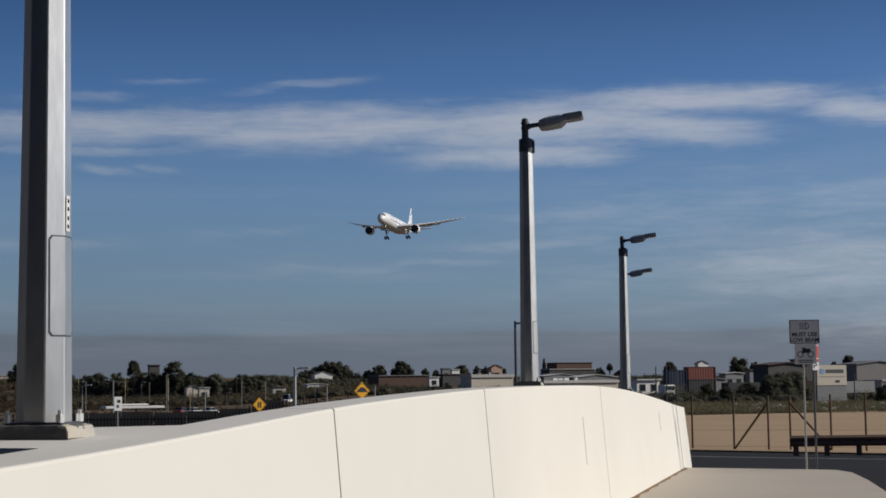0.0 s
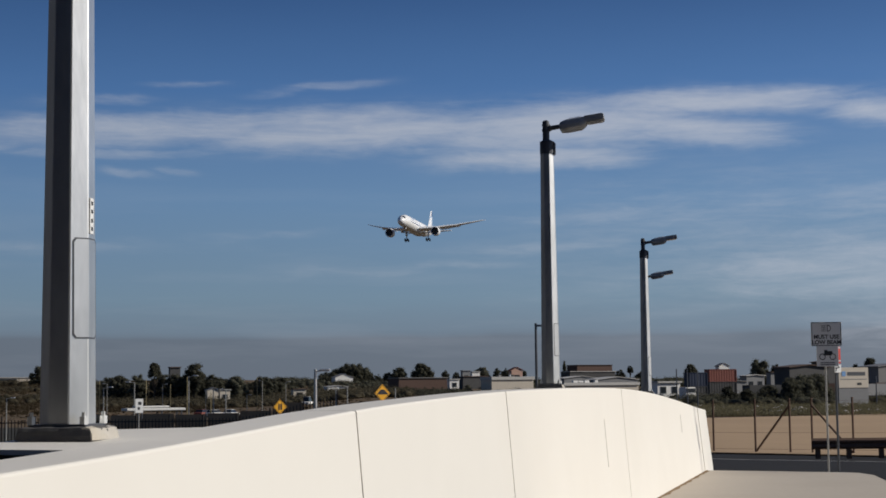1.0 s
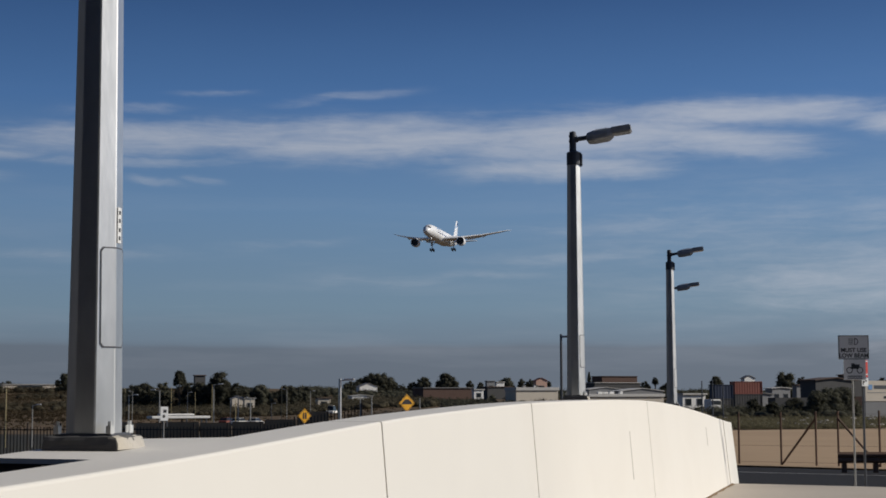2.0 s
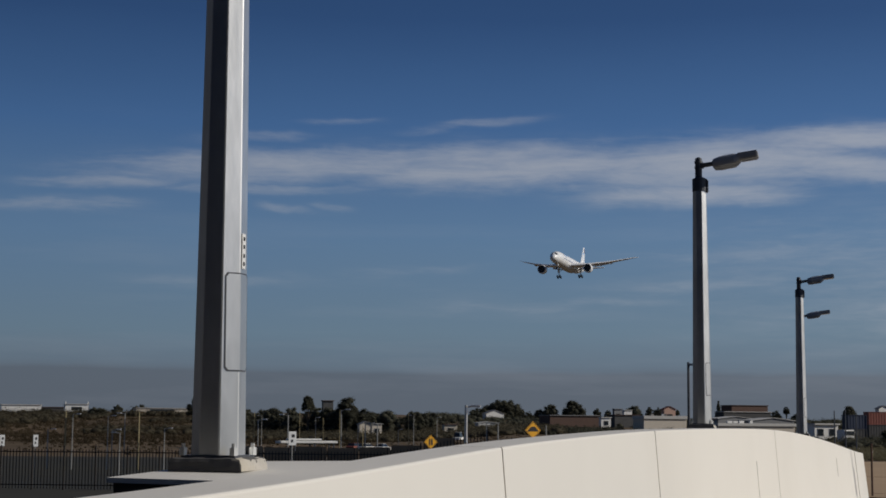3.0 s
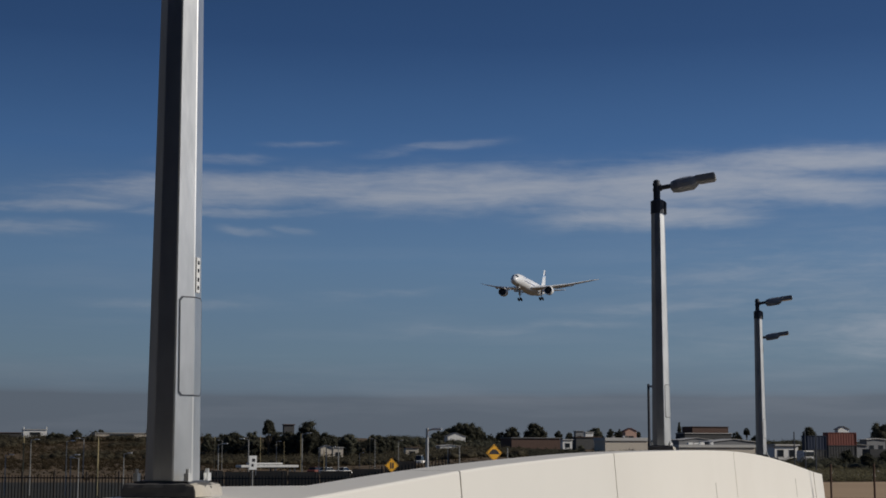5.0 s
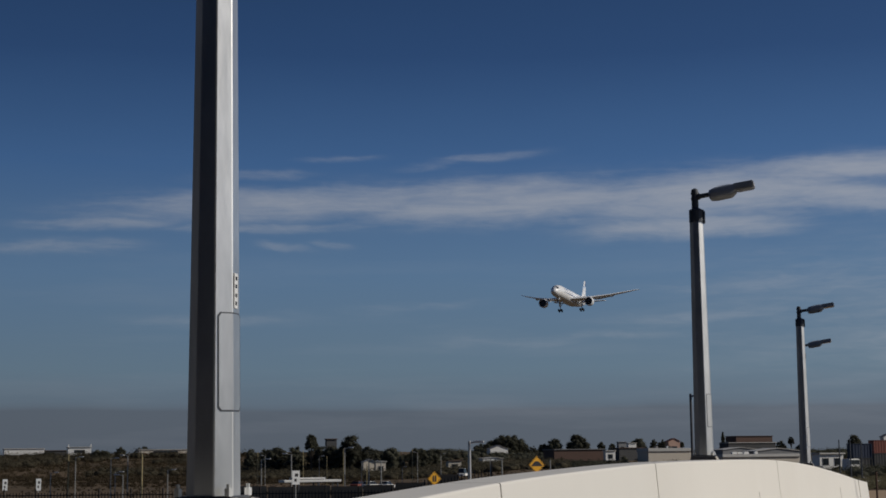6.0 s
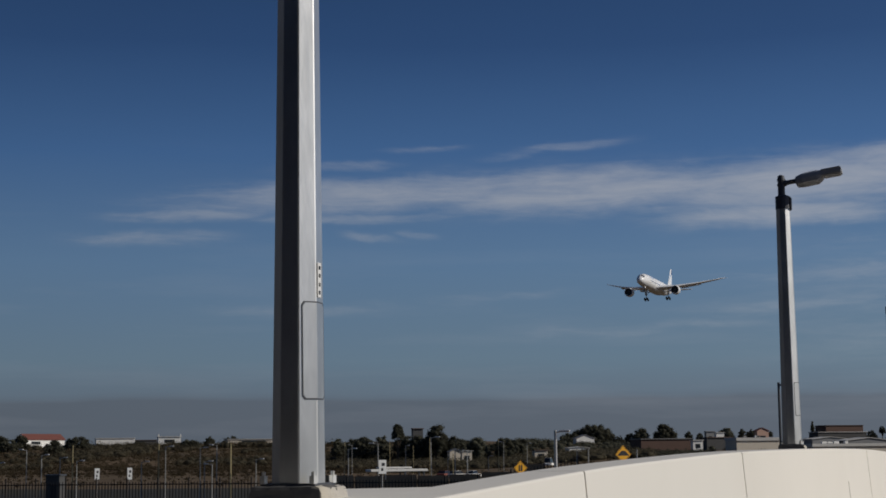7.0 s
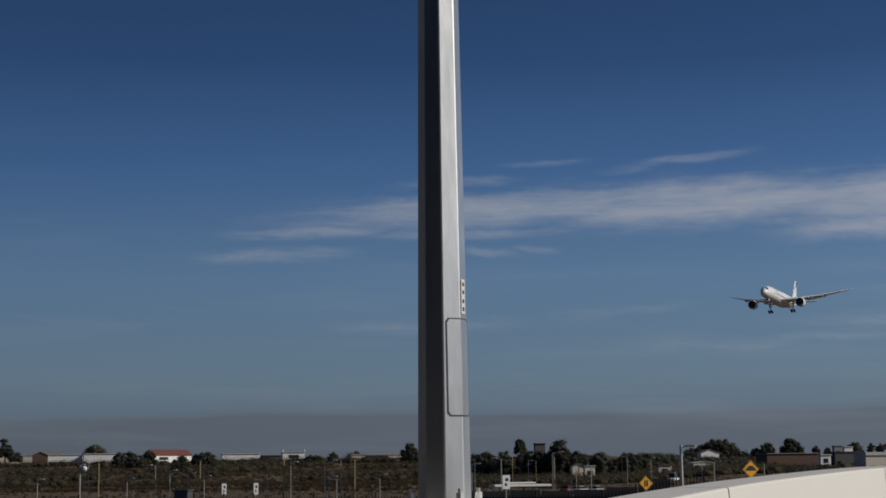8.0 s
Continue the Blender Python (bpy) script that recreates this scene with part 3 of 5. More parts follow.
bm = bmesh.new()
prev = None
for k in range(161):
    yl, yr = 14 + 15.65 * k / 160, 13 + 15.70 * k / 160
    r = path_right(yr) - 0.5 * smooth01((yr - 28.1) / 0.6) ** 3
    left = wall_front(yl) + 0.10
    row = [bm.verts.new(p) for p in ((left, yl, -0.3), (left, yl, 0.0), (r - 0.03, yr, 0.0), (r, yr, -0.03), (r + 0.02, yr, -0.5))]
    if prev:
        for j in range(4):
            bm.faces.new((prev[j], prev[j + 1], row[j + 1], row[j]))
    else:
        bm.faces.new(row)
    prev = row
bm.faces.new(prev[::-1])
# unseen near stretch, added dark so that less light bounces onto the lamps
near = bmesh.new()
prev = None
for k in range(61):
    yl, yr = -21 + 34.99 * k / 60, -21 + 33.99 * k / 60
    row = [near.verts.new(p) for p in ((wall_front(yl) + 0.10, yl, -0.3), (wall_front(yl) + 0.10, yl, 0.0), (path_right(yr), yr, 0.0), (path_right(yr) + 0.02, yr, -0.5))]
    if prev:
        for j in range(3):
            near.faces.new((prev[j], prev[j + 1], row[j + 1], row[j]))
    prev = row
tagged(link_mesh("asphalt_path", near, M["asphalt"]), "unseen dark path along the wall, added to cut bounced light", "pavement", kind="structure")
path = link_mesh("pavement", bm, M["deck_concrete"])
tagged(path, "worn beige concrete footpath with a low kerb", "pavement", kind="structure")

# grime gathered along the wall's foot
bm = bmesh.new()
prev = None
for k in range(121):
    y = 14.2 + 15.2 * k / 120
    foot = wall_ring(y)[1]
    wide = 0.05 + 0.05 * noise.noise((y * 1.7, 3.0, 0.0)) + 0.03 * noise.noise((y * 6.1, 8.0, 0.0))
    row = [bm.verts.new((foot.x - 0.01, y, 0.022)), bm.verts.new((foot.x + 0.012, y, 0.018)), bm.verts.new((foot.x + max(0.025, wide), y, 0.002))]
    if prev:
        for j in range(2):
            bm.faces.new((prev[j], prev[j + 1], row[j + 1], row[j]))
    prev = row
tagged(link_mesh("dirt_line", bm, M["soil"]), "brown dirt gathered along the wall's foot", "dirt", kind="structure")

# unseen dark wall closing the place behind the footpath, added to block sky light
bm = bmesh.new()
box(bm, (-18.0, -22.0, 11.5), (84.0, 0.4, 30.0))
for k in range(20):
    box(bm, (-58.0 + 4.2 * k, -21.75, 11.5), (0.25, 0.12, 30.0))
tagged(link_mesh("wall_south", bm, M["unseen_wall"]), "unseen dark wall behind the footpath, added to block sky light", "wall", kind="structure")
# unseen dark wall on the left, added to darken reflections in the lamp poles
bm = bmesh.new()
box(bm, (-62.0, 24.0, 14.0), (0.4, 92.0, 36.0))
for k in range(22):
    box(bm, (-61.75, -20.0 + 4.2 * k, 14.0), (0.12, 0.25, 36.0))
tagged(link_mesh("wall_west", bm, M["unseen_wall"]), "unseen dark wall beside the footpath, added to darken the lamps' reflections", "wall", kind="structure")


# ---------------------------------------------------------------- foliage
def ico():
    bm = bmesh.new()
    bmesh.ops.create_icosphere(bm, subdivisions=2, radius=1.0)
    v = np.array([p.co[:] for p in bm.verts])
    f = np.array([[p.index for p in q.verts] for q in bm.faces])
    bm.free()
    return v, f


ICO_V, ICO_F = ico()


def foliage(name, blobs, leaves, leaf, mat, seed, core=0.8):
    """Uneven clumps with loose leaves round them. blobs: rows of x, y, z, half width, half height."""
    rng = np.random.default_rng(seed)
    blobs = np.asarray(blobs, float)
    n = len(blobs)
    size = blobs[:, [3, 3, 4]]
    rough = rng.uniform(0.80, 1.10, (n, len(ICO_V), 1)) * core
    v = (blobs[:, None, :3] + ICO_V[None] * size[:, None] * rough).reshape(-1, 3)
    f = (ICO_F[None] + (np.arange(n) * len(ICO_V))[:, None, None]).reshape(-1, 3)
    if not core:
        v, f = np.zeros((0, 3)), np.zeros((0, 3), int)
    if leaves:
        way = rng.normal(size=(n, leaves, 3))
        way /= np.linalg.norm(way, axis=-1, keepdims=True)
        mid = blobs[:, None, :3] + way * size[:, None] * rng.uniform(0.6 if core else 0.1, 1.18, (n, leaves, 1))
        tri = mid[:, :, None] + rng.normal(size=(n, leaves, 3, 3)) * leaf
        base = len(v)
        v = np.concatenate([v, tri.reshape(-1, 3)])
        f = np.concatenate([f, base + np.arange(n * leaves * 3).reshape(-1, 3)])
    me = bpy.data.meshes.new(name)
    me.from_pydata(v.tolist(), [], f.tolist())
    me.materials.append(mat)
    if core:  # clumps shade softly, loose leaves stay flat
        me.polygons.foreach_set("use_smooth", (np.arange(len(f)) < n * len(ICO_F)).tolist())
    return new(name, me)


def tree(kind, x, y, wide, top, seed):
    """A tapered trunk with limbs and a crown of clumps. kind: t loose, d dense dome, c narrow cone."""
    rng = random.Random(seed)
    base = ground_z(x, y) - 0.1
    high = max(1.6, top - base)
    kinds = {"t": "dark green tree with an uneven open crown", "d": "broad dark tree with a dense domed crown", "c": "narrow dark conifer on the skyline"}
    ob = thing("tree", pose(x, y, base), kinds[kind], "tree", "distant trees")
    half = wide / 2
    bm = bmesh.new()
    split = high * (0.35 if kind == "t" else 0.25)
    tube(bm, (0, 0, 0), (0, 0, split), 0.035 * high, 0.025 * high, 7)
    tips = []
    for k in range(5):
        ang = 2 * math.pi * (k + rng.random() * 0.6) / 5
        tip = (half * 0.55 * math.cos(ang), half * 0.55 * math.sin(ang), split + (high - split) * rng.uniform(0.35, 0.7))
        tube(bm, (0, 0, split * 0.9), tip, 0.02 * high, 0.008 * high, 5)
        tips.append(tip)
    part("trunk", bm, M["bark"], ob)
    blobs = []
    count = int((90 if kind == "d" else 70) * max(1.0, wide / 11))
    for k in range(count):
        u = rng.random()
        if kind == "c":
            h = high * (0.12 + 0.86 * u)
            r = half * (1.05 - u) * 0.7
            s = half * (0.5 * (1 - u) + 0.14)
        else:
            ang, reach = rng.random() * 6.283, math.sqrt(rng.random())
            r = half * reach * (0.82 if kind == "d" else 0.78)
            dome = math.sqrt(max(0.02, 1 - reach * reach * 0.92))
            tall = min((0.92 if kind == "d" else 0.8) * high, 1.1 * wide)
            h = high - tall + tall * dome * rng.uniform(0.1, 0.98)
            s = min(half, high * 0.5) * (rng.uniform(0.20, 0.38) if kind == "d" else rng.uniform(0.12, 0.28))
            h = min(h, high - s * 0.8)
        ang = rng.random() * 6.283
        blobs.append((r * math.cos(ang), r * math.sin(ang), h, s * 1.15, s * 0.9))
    crown = foliage("crown", blobs, 120, 0.006 * max(wide, high) + 0.06, M["leaf_dark"], seed, 0.70)
    crown.parent = ob
    return ob


# kind, x, y, width, top
TREES_BELT = [
    ("t", -102.5, 510, 4.4, 11.2),
    ("d", -89.5, 510, 8.4, 10.9), ("t", -93.5, 514, 8.0, 7.2), ("t", -84.6, 512, 7.0, 7.4), ("t", -101.5, 522, 8.0, 8.0), ("d", -97.0, 516, 7.0, 7.4), ("d", -77.0, 520, 9.0, 6.6), ("t", -109.0, 515, 8.0, 7.2), ("t", -118.0, 525, 9.0, 7.4), ("t", -87.3, 520, 5.8, 6.7), ("t", -114.0, 520, 6.8, 6.5), ("t", -122.1, 530, 7.0, 7.0),
    ("t", -111.7, 530, 6.0, 7.6), ("t", -129.8, 540, 6.5, 7.0), ("t", -86.6, 540, 8.0, 5.7), ("t", -79.1, 540, 7.0, 4.5), ("t", -67.8, 520, 8.1, 6.5), ("t", -65.7, 540, 6.0, 5.1),
    ("t", -105.0, 530, 7.0, 6.6), ("t", -96.0, 535, 7.0, 6.2),
]
TREES_RISE = [
    ("d", -59.5, 816, 25.4, 15.4), ("d", -70.1, 800, 13.2, 11.0), ("t", -40.1, 816, 7.4, 10.6), ("d", -34.5, 816, 9.8, 13.2), ("d", -22.3, 816, 13.4, 15.3), ("t", -10.6, 850, 5.2, 12.1),
    ("t", -4.7, 850, 4.6, 10.9), ("d", 9.4, 880, 11.1, 14.3), ("t", 18.6, 880, 5.4, 13.1), ("t", 23.1, 870, 7.2, 12.6), ("t", 33.2, 860, 3.1, 11.5), ("c", 52.7, 816, 3.5, 15.4),
    ("t", 90.9, 850, 3.6, 13.1), ("t", 85.3, 850, 7.6, 11.0), ("t", 96.9, 850, 8.4, 10.7), ("t", -46.0, 805, 9.0, 9.5),
]
TREES_YARD = [
    ("d", 87.7, 600, 5.7, 10.1), ("d", 96.9, 510, 7.8, 10.5), ("t", 104.3, 520, 3.8, 8.7), ("t", 123.0, 560, 5.1, 9.1), ("t", 120.4, 480, 6.1, 7.9), ("d", 125.4, 480, 3.9, 9.7), ("t", 166.4, 600, 6.6, 9.9),
    ("d", 45.0, 230, 3.8, 1.6), ("d", 46.6, 222, 3.4, 2.6), ("d", 52.5, 232, 5.4, 3.1), ("d", 49.6, 228, 4.4, 3.0), ("t", 38.2, 225, 2.9, 1.5), ("t", 39.1, 215, 2.4, 1.1), ("t", 54.0, 190, 2.8, 1.2),
]
TREES_HILL = [
    ("d", -379.4, 750, 16.6, 16.5), ("t", -176.6, 640, 10.0, 12.8), ("t", -397.1, 690, 9.3, 19.3), ("t", -397.2, 700, 7.8, 13.3), ("t", -308.5, 640, 15.1, 11.1), ("t", -292.1, 620, 11.9, 9.2),
    ("t", -270.5, 640, 14.7, 10.5), ("t", -264.2, 600, 10.1, 8.5), ("d", -226.7, 660, 10.6, 8.6), ("t", -224.3, 680, 6.0, 9.9), ("d", -232.7, 740, 10.3, 10.8), ("t", -261.5, 690, 7.1, 8.4), ("t", -301.3, 650, 9.3, 11.5),
]
for n, row in enumerate(TREES_BELT + TREES_RISE + TREES_YARD + TREES_HILL):
    tree(*row, 100 + n)
mix = random.Random(21)
for k in range(26):  # a looser row behind the belt
    y = mix.uniform(585, 660)
    x = y * math.tan(radians(-13.5 + 7.3 * (k + mix.random()) / 26))
    tree("t", x, y, mix.uniform(6, 10), mix.uniform(4.6, 7.4), 300 + k)


def scatter(name, count, spot, size, mat, leaves, leaf, seed, label, core=0.0):
    rng = random.Random(seed)
    blobs = []
    while len(blobs) < count:
        x, y = spot(rng)
        s = rng.uniform(*size)
        blobs.append((x, y, ground_z(x, y) + s * 0.35, s * rng.uniform(0.9, 1.5), s * rng.uniform(0.6, 1.0)))
    return tagged(foliage(name, blobs, leaves, leaf, mat, seed, core), label, "bushes", kind="stuff")


def fan(az0, az1, y0, y1):
    def spot(rng):
        y = rng.uniform(y0, y1)
        return y * math.tan(radians(rng.uniform(az0, az1))), y
    return spot


scatter("hill_scrub", 3000, fan(-33, -9, 470, 700), (0.6, 1.7), M["leaf_olive"], 90, 0.15, 11, "dry olive scrub covering the hill slope")
def patches(az0, az1, y0, y1):
    inner = fan(az0, az1, y0, y1)

    def spot(rng):
        while True:
            x, y = inner(rng)
            if noise.noise((x * 0.018, y * 0.018, 4.0)) > 0.05:
                return x, y
    return spot


scatter("hill_bushes", 1000, patches(-33, -9, 480, 690), (1.2, 3.0), M["leaf_brown"], 120, 0.17, 12, "dark bushes scattered over the hill", 0.5)
scatter("belt_bushes", 1300, fan(-15, -2, 430, 560), (0.8, 2.4), M["leaf_brown"], 110, 0.16, 13, "dark belt of bushes behind the car park", 0.55)
scatter("shed_bushes", 260, fan(-2.5, 9, 400, 505), (0.5, 1.3), M["leaf_dark"], 100, 0.12, 19, "dark bushes between the low sheds", 0.6)
scatter("rise_bushes", 1500, fan(-7, 17, 590, 900), (0.8, 2.3), M["leaf_dark"], 90, 0.18, 14, "dark bushes between the distant houses", 0.6)
scatter("yard_bushes", 420, fan(7, 20, 206, 300), (0.4, 1.5), M["weeds_dark"], 110, 0.07, 15, "dark bushes along the edge of the yard", 0.5)
scatter("lot_weeds", 3600, fan(6, 20, 130, 205), (0.15, 0.6), M["weeds"], 80, 0.045, 16, "low dry weeds along the lot's far side")
scatter("yard_thicket", 150, fan(8.2, 13.5, 212, 250), (0.8, 1.7), M["leaf_dark"], 130, 0.075, 27, "dark thicket before the containers and the shed", 0.55)
scatter("rubble", 200, fan(6.5, 20, 140, 215), (0.12, 0.38), M["cap_concrete"], 0, 0.1, 22, "pale lumps of rubble among the weeds", 0.9)
scatter("rusty_growth", 160, fan(-17.9, -15.2, 690, 706), (0.5, 1.2), M["orange_soil"], 40, 0.2, 17, "rust-coloured growth below the cream building")
scatter("house_bushes", 220, fan(-10.5, -3.0, 458, 470), (1.6, 2.9), M["leaf_brown"], 110, 0.14, 23, "low bushes before the pale houses", 0.5)
scatter("brick_bushes", 120, fan(-3.2, 0.2, 500, 535), (0.5, 1.4), M["leaf_dark"], 100, 0.15, 24, "low bushes before the brown brick building", 0.5)
scatter("crest_bushes", 300, fan(-33, -15.3, 668, 684), (1.6, 2.9), M["leaf_brown"], 120, 0.17, 25, "dark bushes along the crest before the houses", 0.5)
scatter("slope_scrub", 1100, fan(-33, -9, 370, 480), (0.4, 1.2), M["leaf_olive"], 90, 0.12, 26, "loose dry scrub at the foot of the hill")
scatter("low_grass", 900, fan(-33, -3, 250, 470), (0.2, 0.7), M["leaf_olive"], 24, 0.12, 18, "dry low tufts beyond the car park")


# ---------------------------------------------------------------- distant buildings
STREET_TURN = 26.0  # the streets of the suburb run askew to the raised road


def building(name, x, y, span, top, deep, wall_mat, roof_kind, roof_mat, windows, label, askew=STREET_TURN):
    """span: how wide it shows, its side included."""
    base = ground_z(x, y) - 0.3
    high = max(2.2, top - base)
    deep = min(deep, span * 0.45)
    turn = radians(askew)
    wide = (span - deep * math.sin(turn)) / math.cos(turn)
    shift = deep * math.sin(turn) / 2
    ob = thing(name, pose(x + shift, y, base, 0, 0, askew), label, "building")
    half = wide / 2
    eave = high
    bm = bmesh.new()
    if roof_kind in ("gable", "low"):
        rise = min(high * 0.35, wide * (0.24 if roof_kind == "gable" else 0.06))
        eave = high - rise
        prism(bm, [(-half, 0), (half, 0), (half, eave), (0, high - 0.12), (-half, eave)], 0.0, deep)
        part("wall", bm, M[wall_mat], ob)
        for side in (-1, 1):
            bm = bmesh.new()
            t = 0.18
            prism(bm, [(0, high - 0.1), (side * (half + 0.35), eave - 0.3 * rise / half), (side * (half + 0.35), eave - 0.3 * rise / half + t), (0, high + t - 0.1)][:: side], -0.4, deep + 0.4)
            part("roof", bm, M[roof_mat], ob)
    elif roof_kind == "side":
        # ridge along the front, gables at the ends
        rise = min(high * 0.42, deep * 0.4)
        eave = high - rise
        loft(bm, [[(px, 0, 0), (px, deep, 0), (px, deep, eave), (px, deep / 2, high - 0.12), (px, 0, eave)] for px in (-half, half)])
        part("wall", bm, M[wall_mat], ob)
        for y0, sy in ((0.0, -1), (deep, 1)):
            bm = bmesh.new()
            drop = 0.5 * rise / (deep / 2)
            loft(bm, [[(px, deep / 2, high - 0.1), (px, y0 + sy * 0.5, eave - drop), (px, y0 + sy * 0.5, eave - drop + 0.18), (px, deep / 2, high + 0.1)] for px in (-half - 0.4, half + 0.4)])
            part("roof", bm, M[roof_mat], ob)
        bm = bmesh.new()
        loft(bm, [[(-half - 0.43, py, pz), (-half - 0.43, py, pz - 0.3), (-half - 0.38, py, pz - 0.3), (-half - 0.38, py, pz)] for py, pz in ((-0.5, eave - 0.2), (deep / 2, high + 0.14), (deep + 0.5, eave - 0.2))])
        part("barge_board", bm, M["white_wall"], ob, "white barge board")
    else:
        box(bm, (0, deep / 2, high / 2 - 0.1), (wide, deep, high - 0.2))
        part("wall", bm, M[wall_mat], ob)
        thick = high * 0.2 if roof_kind == "fascia" else 0.3
        bm = bmesh.new()
        box(bm, (0, deep / 2 - 0.1, high - thick / 2), (wide + 0.5, deep + 0.7, thick), 0.03)
        part("roof", bm, M[roof_mat], ob)
        if name == "warehouse":
            luck = random.Random(int(x * 10))
            for k in range(4):
                vx = half * luck.uniform(-0.9, 0.9)
                part("roof_vent", fresh(box, (vx, deep * 0.3, high + 0.3), (luck.uniform(0.5, 1.6), 0.8, luck.uniform(0.4, 0.8)), 0.04), M[luck.choice(("white_wall", "roof_grey", "dark_wall"))], ob)
        if roof_kind == "parapet":
            for side in (-1, 1):
                part("corner_post", fresh(box, (side * (half - 0.2), 0, high + 0.45), (0.5, 0.5, 1.2), 0.03), M[wall_mat], ob)
    for k in range(windows):
        cx = -half + wide * (k + 0.5) / windows
        w, h = wide / windows * 0.45, min(1.4, eave * 0.3)
        cz = eave * 0.58
        frame_ob = part("window", fresh(box, (cx, -0.03, cz), (w + 0.16, 0.10, h + 0.16), 0.01), M["grey_wall"], ob)
        part("pane", fresh(box, (cx, -0.085, cz), (w, 0.03, h)), M["window"], frame_ob)
    return ob


BUILDINGS_RISE = [
    ("house", -60.7, 765, 10.5, 9.5, 10, "white_wall", "gable", "roof_grey", 0, "small grey gabled house among dark trees"),
    ("office_building", -16.6, 544, 21.0, 5.6, 14, "brown_wall", "flat", "roof_grey", 0, "low brown brick building with a flat grey roof"),
    ("shop_building", -4.0, 540, 4.1, 4.96, 8, "white_wall", "flat", "roof_pale", 1, "small white block with a dark window"),
    ("building", 0.4, 714, 4.4, 9.89, 9, "grey_wall", "flat", "roof_grey", 1, "grey boxy building on the rise"),
    ("building", 4.8, 710, 4.4, 9.33, 9, "white_wall", "flat", "roof_pale", 0, "plain white boxy building on the rise"),
    ("warehouse", 14.1, 510, 17.4, 5.29, 20, "cream_wall", "fascia", "roof_pale", 0, "long cream warehouse with a white fascia"),
    ("shed", 3.0, 610, 12.0, 6.4, 10, "dark_wall", "flat", "roof_brown", 0, "long dark shed below the boxy buildings"),
    ("house", 24.1, 730, 6.6, 11.34, 10, "pink_wall", "gable", "roof_red", 1, "salmon pink gabled house"),
    ("hall", 69.1, 850, 24.9, 13.77, 18, "brown_wall", "flat", "roof_brown", 0, "long brown hall on the skyline"),
    ("shed", 56.2, 700, 25.0, 8.75, 8, "dark_wall", "flat", "roof_pale", 0, "long dark shed with a pale roof below the brown hall"),
    ("warehouse", 42.1, 580, 16.6, 5.76, 20, "grey_wall", "low", "roof_pale", 0, "grey warehouse with a pale sheet roof"),
    ("warehouse", 47.6, 500, 17.3, 4.81, 22, "grey_wall", "low", "roof_pale", 0, "wide shed with a pale low roof"),
    ("warehouse", 33.7, 410, 25.6, 2.77, 25, "cream_wall", "fascia", "roof_pale", 0, "long pale shed behind the wall"),
    ("house", -78.4, 480, 4.6, 2.75, 7, "cream_wall", "gable", "roof_grey", 0, "pale house low among the trees"),
    ("house", -74.2, 476, 3.6, 2.1, 6, "cream_wall", "low", "roof_pale", 1, "low cream annex among bushes"),
    ("house", -100.2, 560, 16.7, 5.45, 10, "grey_wall", "side", "roof_brown", 0, "wide brown roofed house among trees"),
    ("house", -50.6, 470, 4.6, 2.1, 6, "cream_wall", "flat", "roof_brown", 1, "small cream house behind lamp posts"),
    ("tower_block", -102.6, 545, 4.2, 10.3, 3, "dark_wall", "flat", "roof_brown", 0, "dark square block on the skyline between trees"),
    ("house", -46.8, 560, 8.8, 3.12, 8, "white_wall", "low", "roof_pale", 0, "low pale shed below the grey house"),
]
BUILDINGS_YARD = [
    ("workshop", 38.9, 300, 5.8, 2.54, 12, "white_wall", "flat", "roof_pale", 2, "white workshop with dark window openings"),
    ("house", 107.6, 646, 5.7, 10.95, 8, "white_wall", "gable", "roof_grey", 0, "small white gabled house on the skyline"),
    ("shed", 61.8, 360, 7.6, 2.84, 12, "grey_wall", "low", "roof_grey", 0, "low grey shed by the containers"),
    ("building", 76.2, 410, 6.5, 4.4, 12, "grey_wall", "low", "roof_pale", 2, "pale grey building with bright window bands"),
    ("building", 86.0, 430, 4.4, 5.3, 9, "grey_wall", "flat", "roof_brown", 0, "grey boxy building behind trees"),
    ("house", 134.8, 640, 5.8, 9.0, 9, "grey_wall", "low", "roof_pale", 1, "grey house with a pale roof on the rise"),
    ("hall", 105.2, 380, 15.7, 6.59, 18, "roof_grey", "low", "roof_grey", 0, "large grey hall with a low roof"),
    ("warehouse", 97.7, 420, 6.9, 8.0, 14, "dark_wall", "low", "roof_brown", 0, "dark brown roofed shed behind the sign board"),
    ("shed", 62.5, 286, 10.0, 5.3, 8, "dark_wall", "low", "roof_brown", 0, "dark brown open shed behind the bushes"),
    ("yard_building", 96.4, 330, 12.9, 1.91, 10, "cream_wall", "flat", "roof_pale", 0, "beige walled yard building"),
    ("yard_building", 88.6, 332, 3.6, 1.89, 8, "brown_wall", "flat", "roof_brown", 0, "brown doored annex of the yard building"),
]
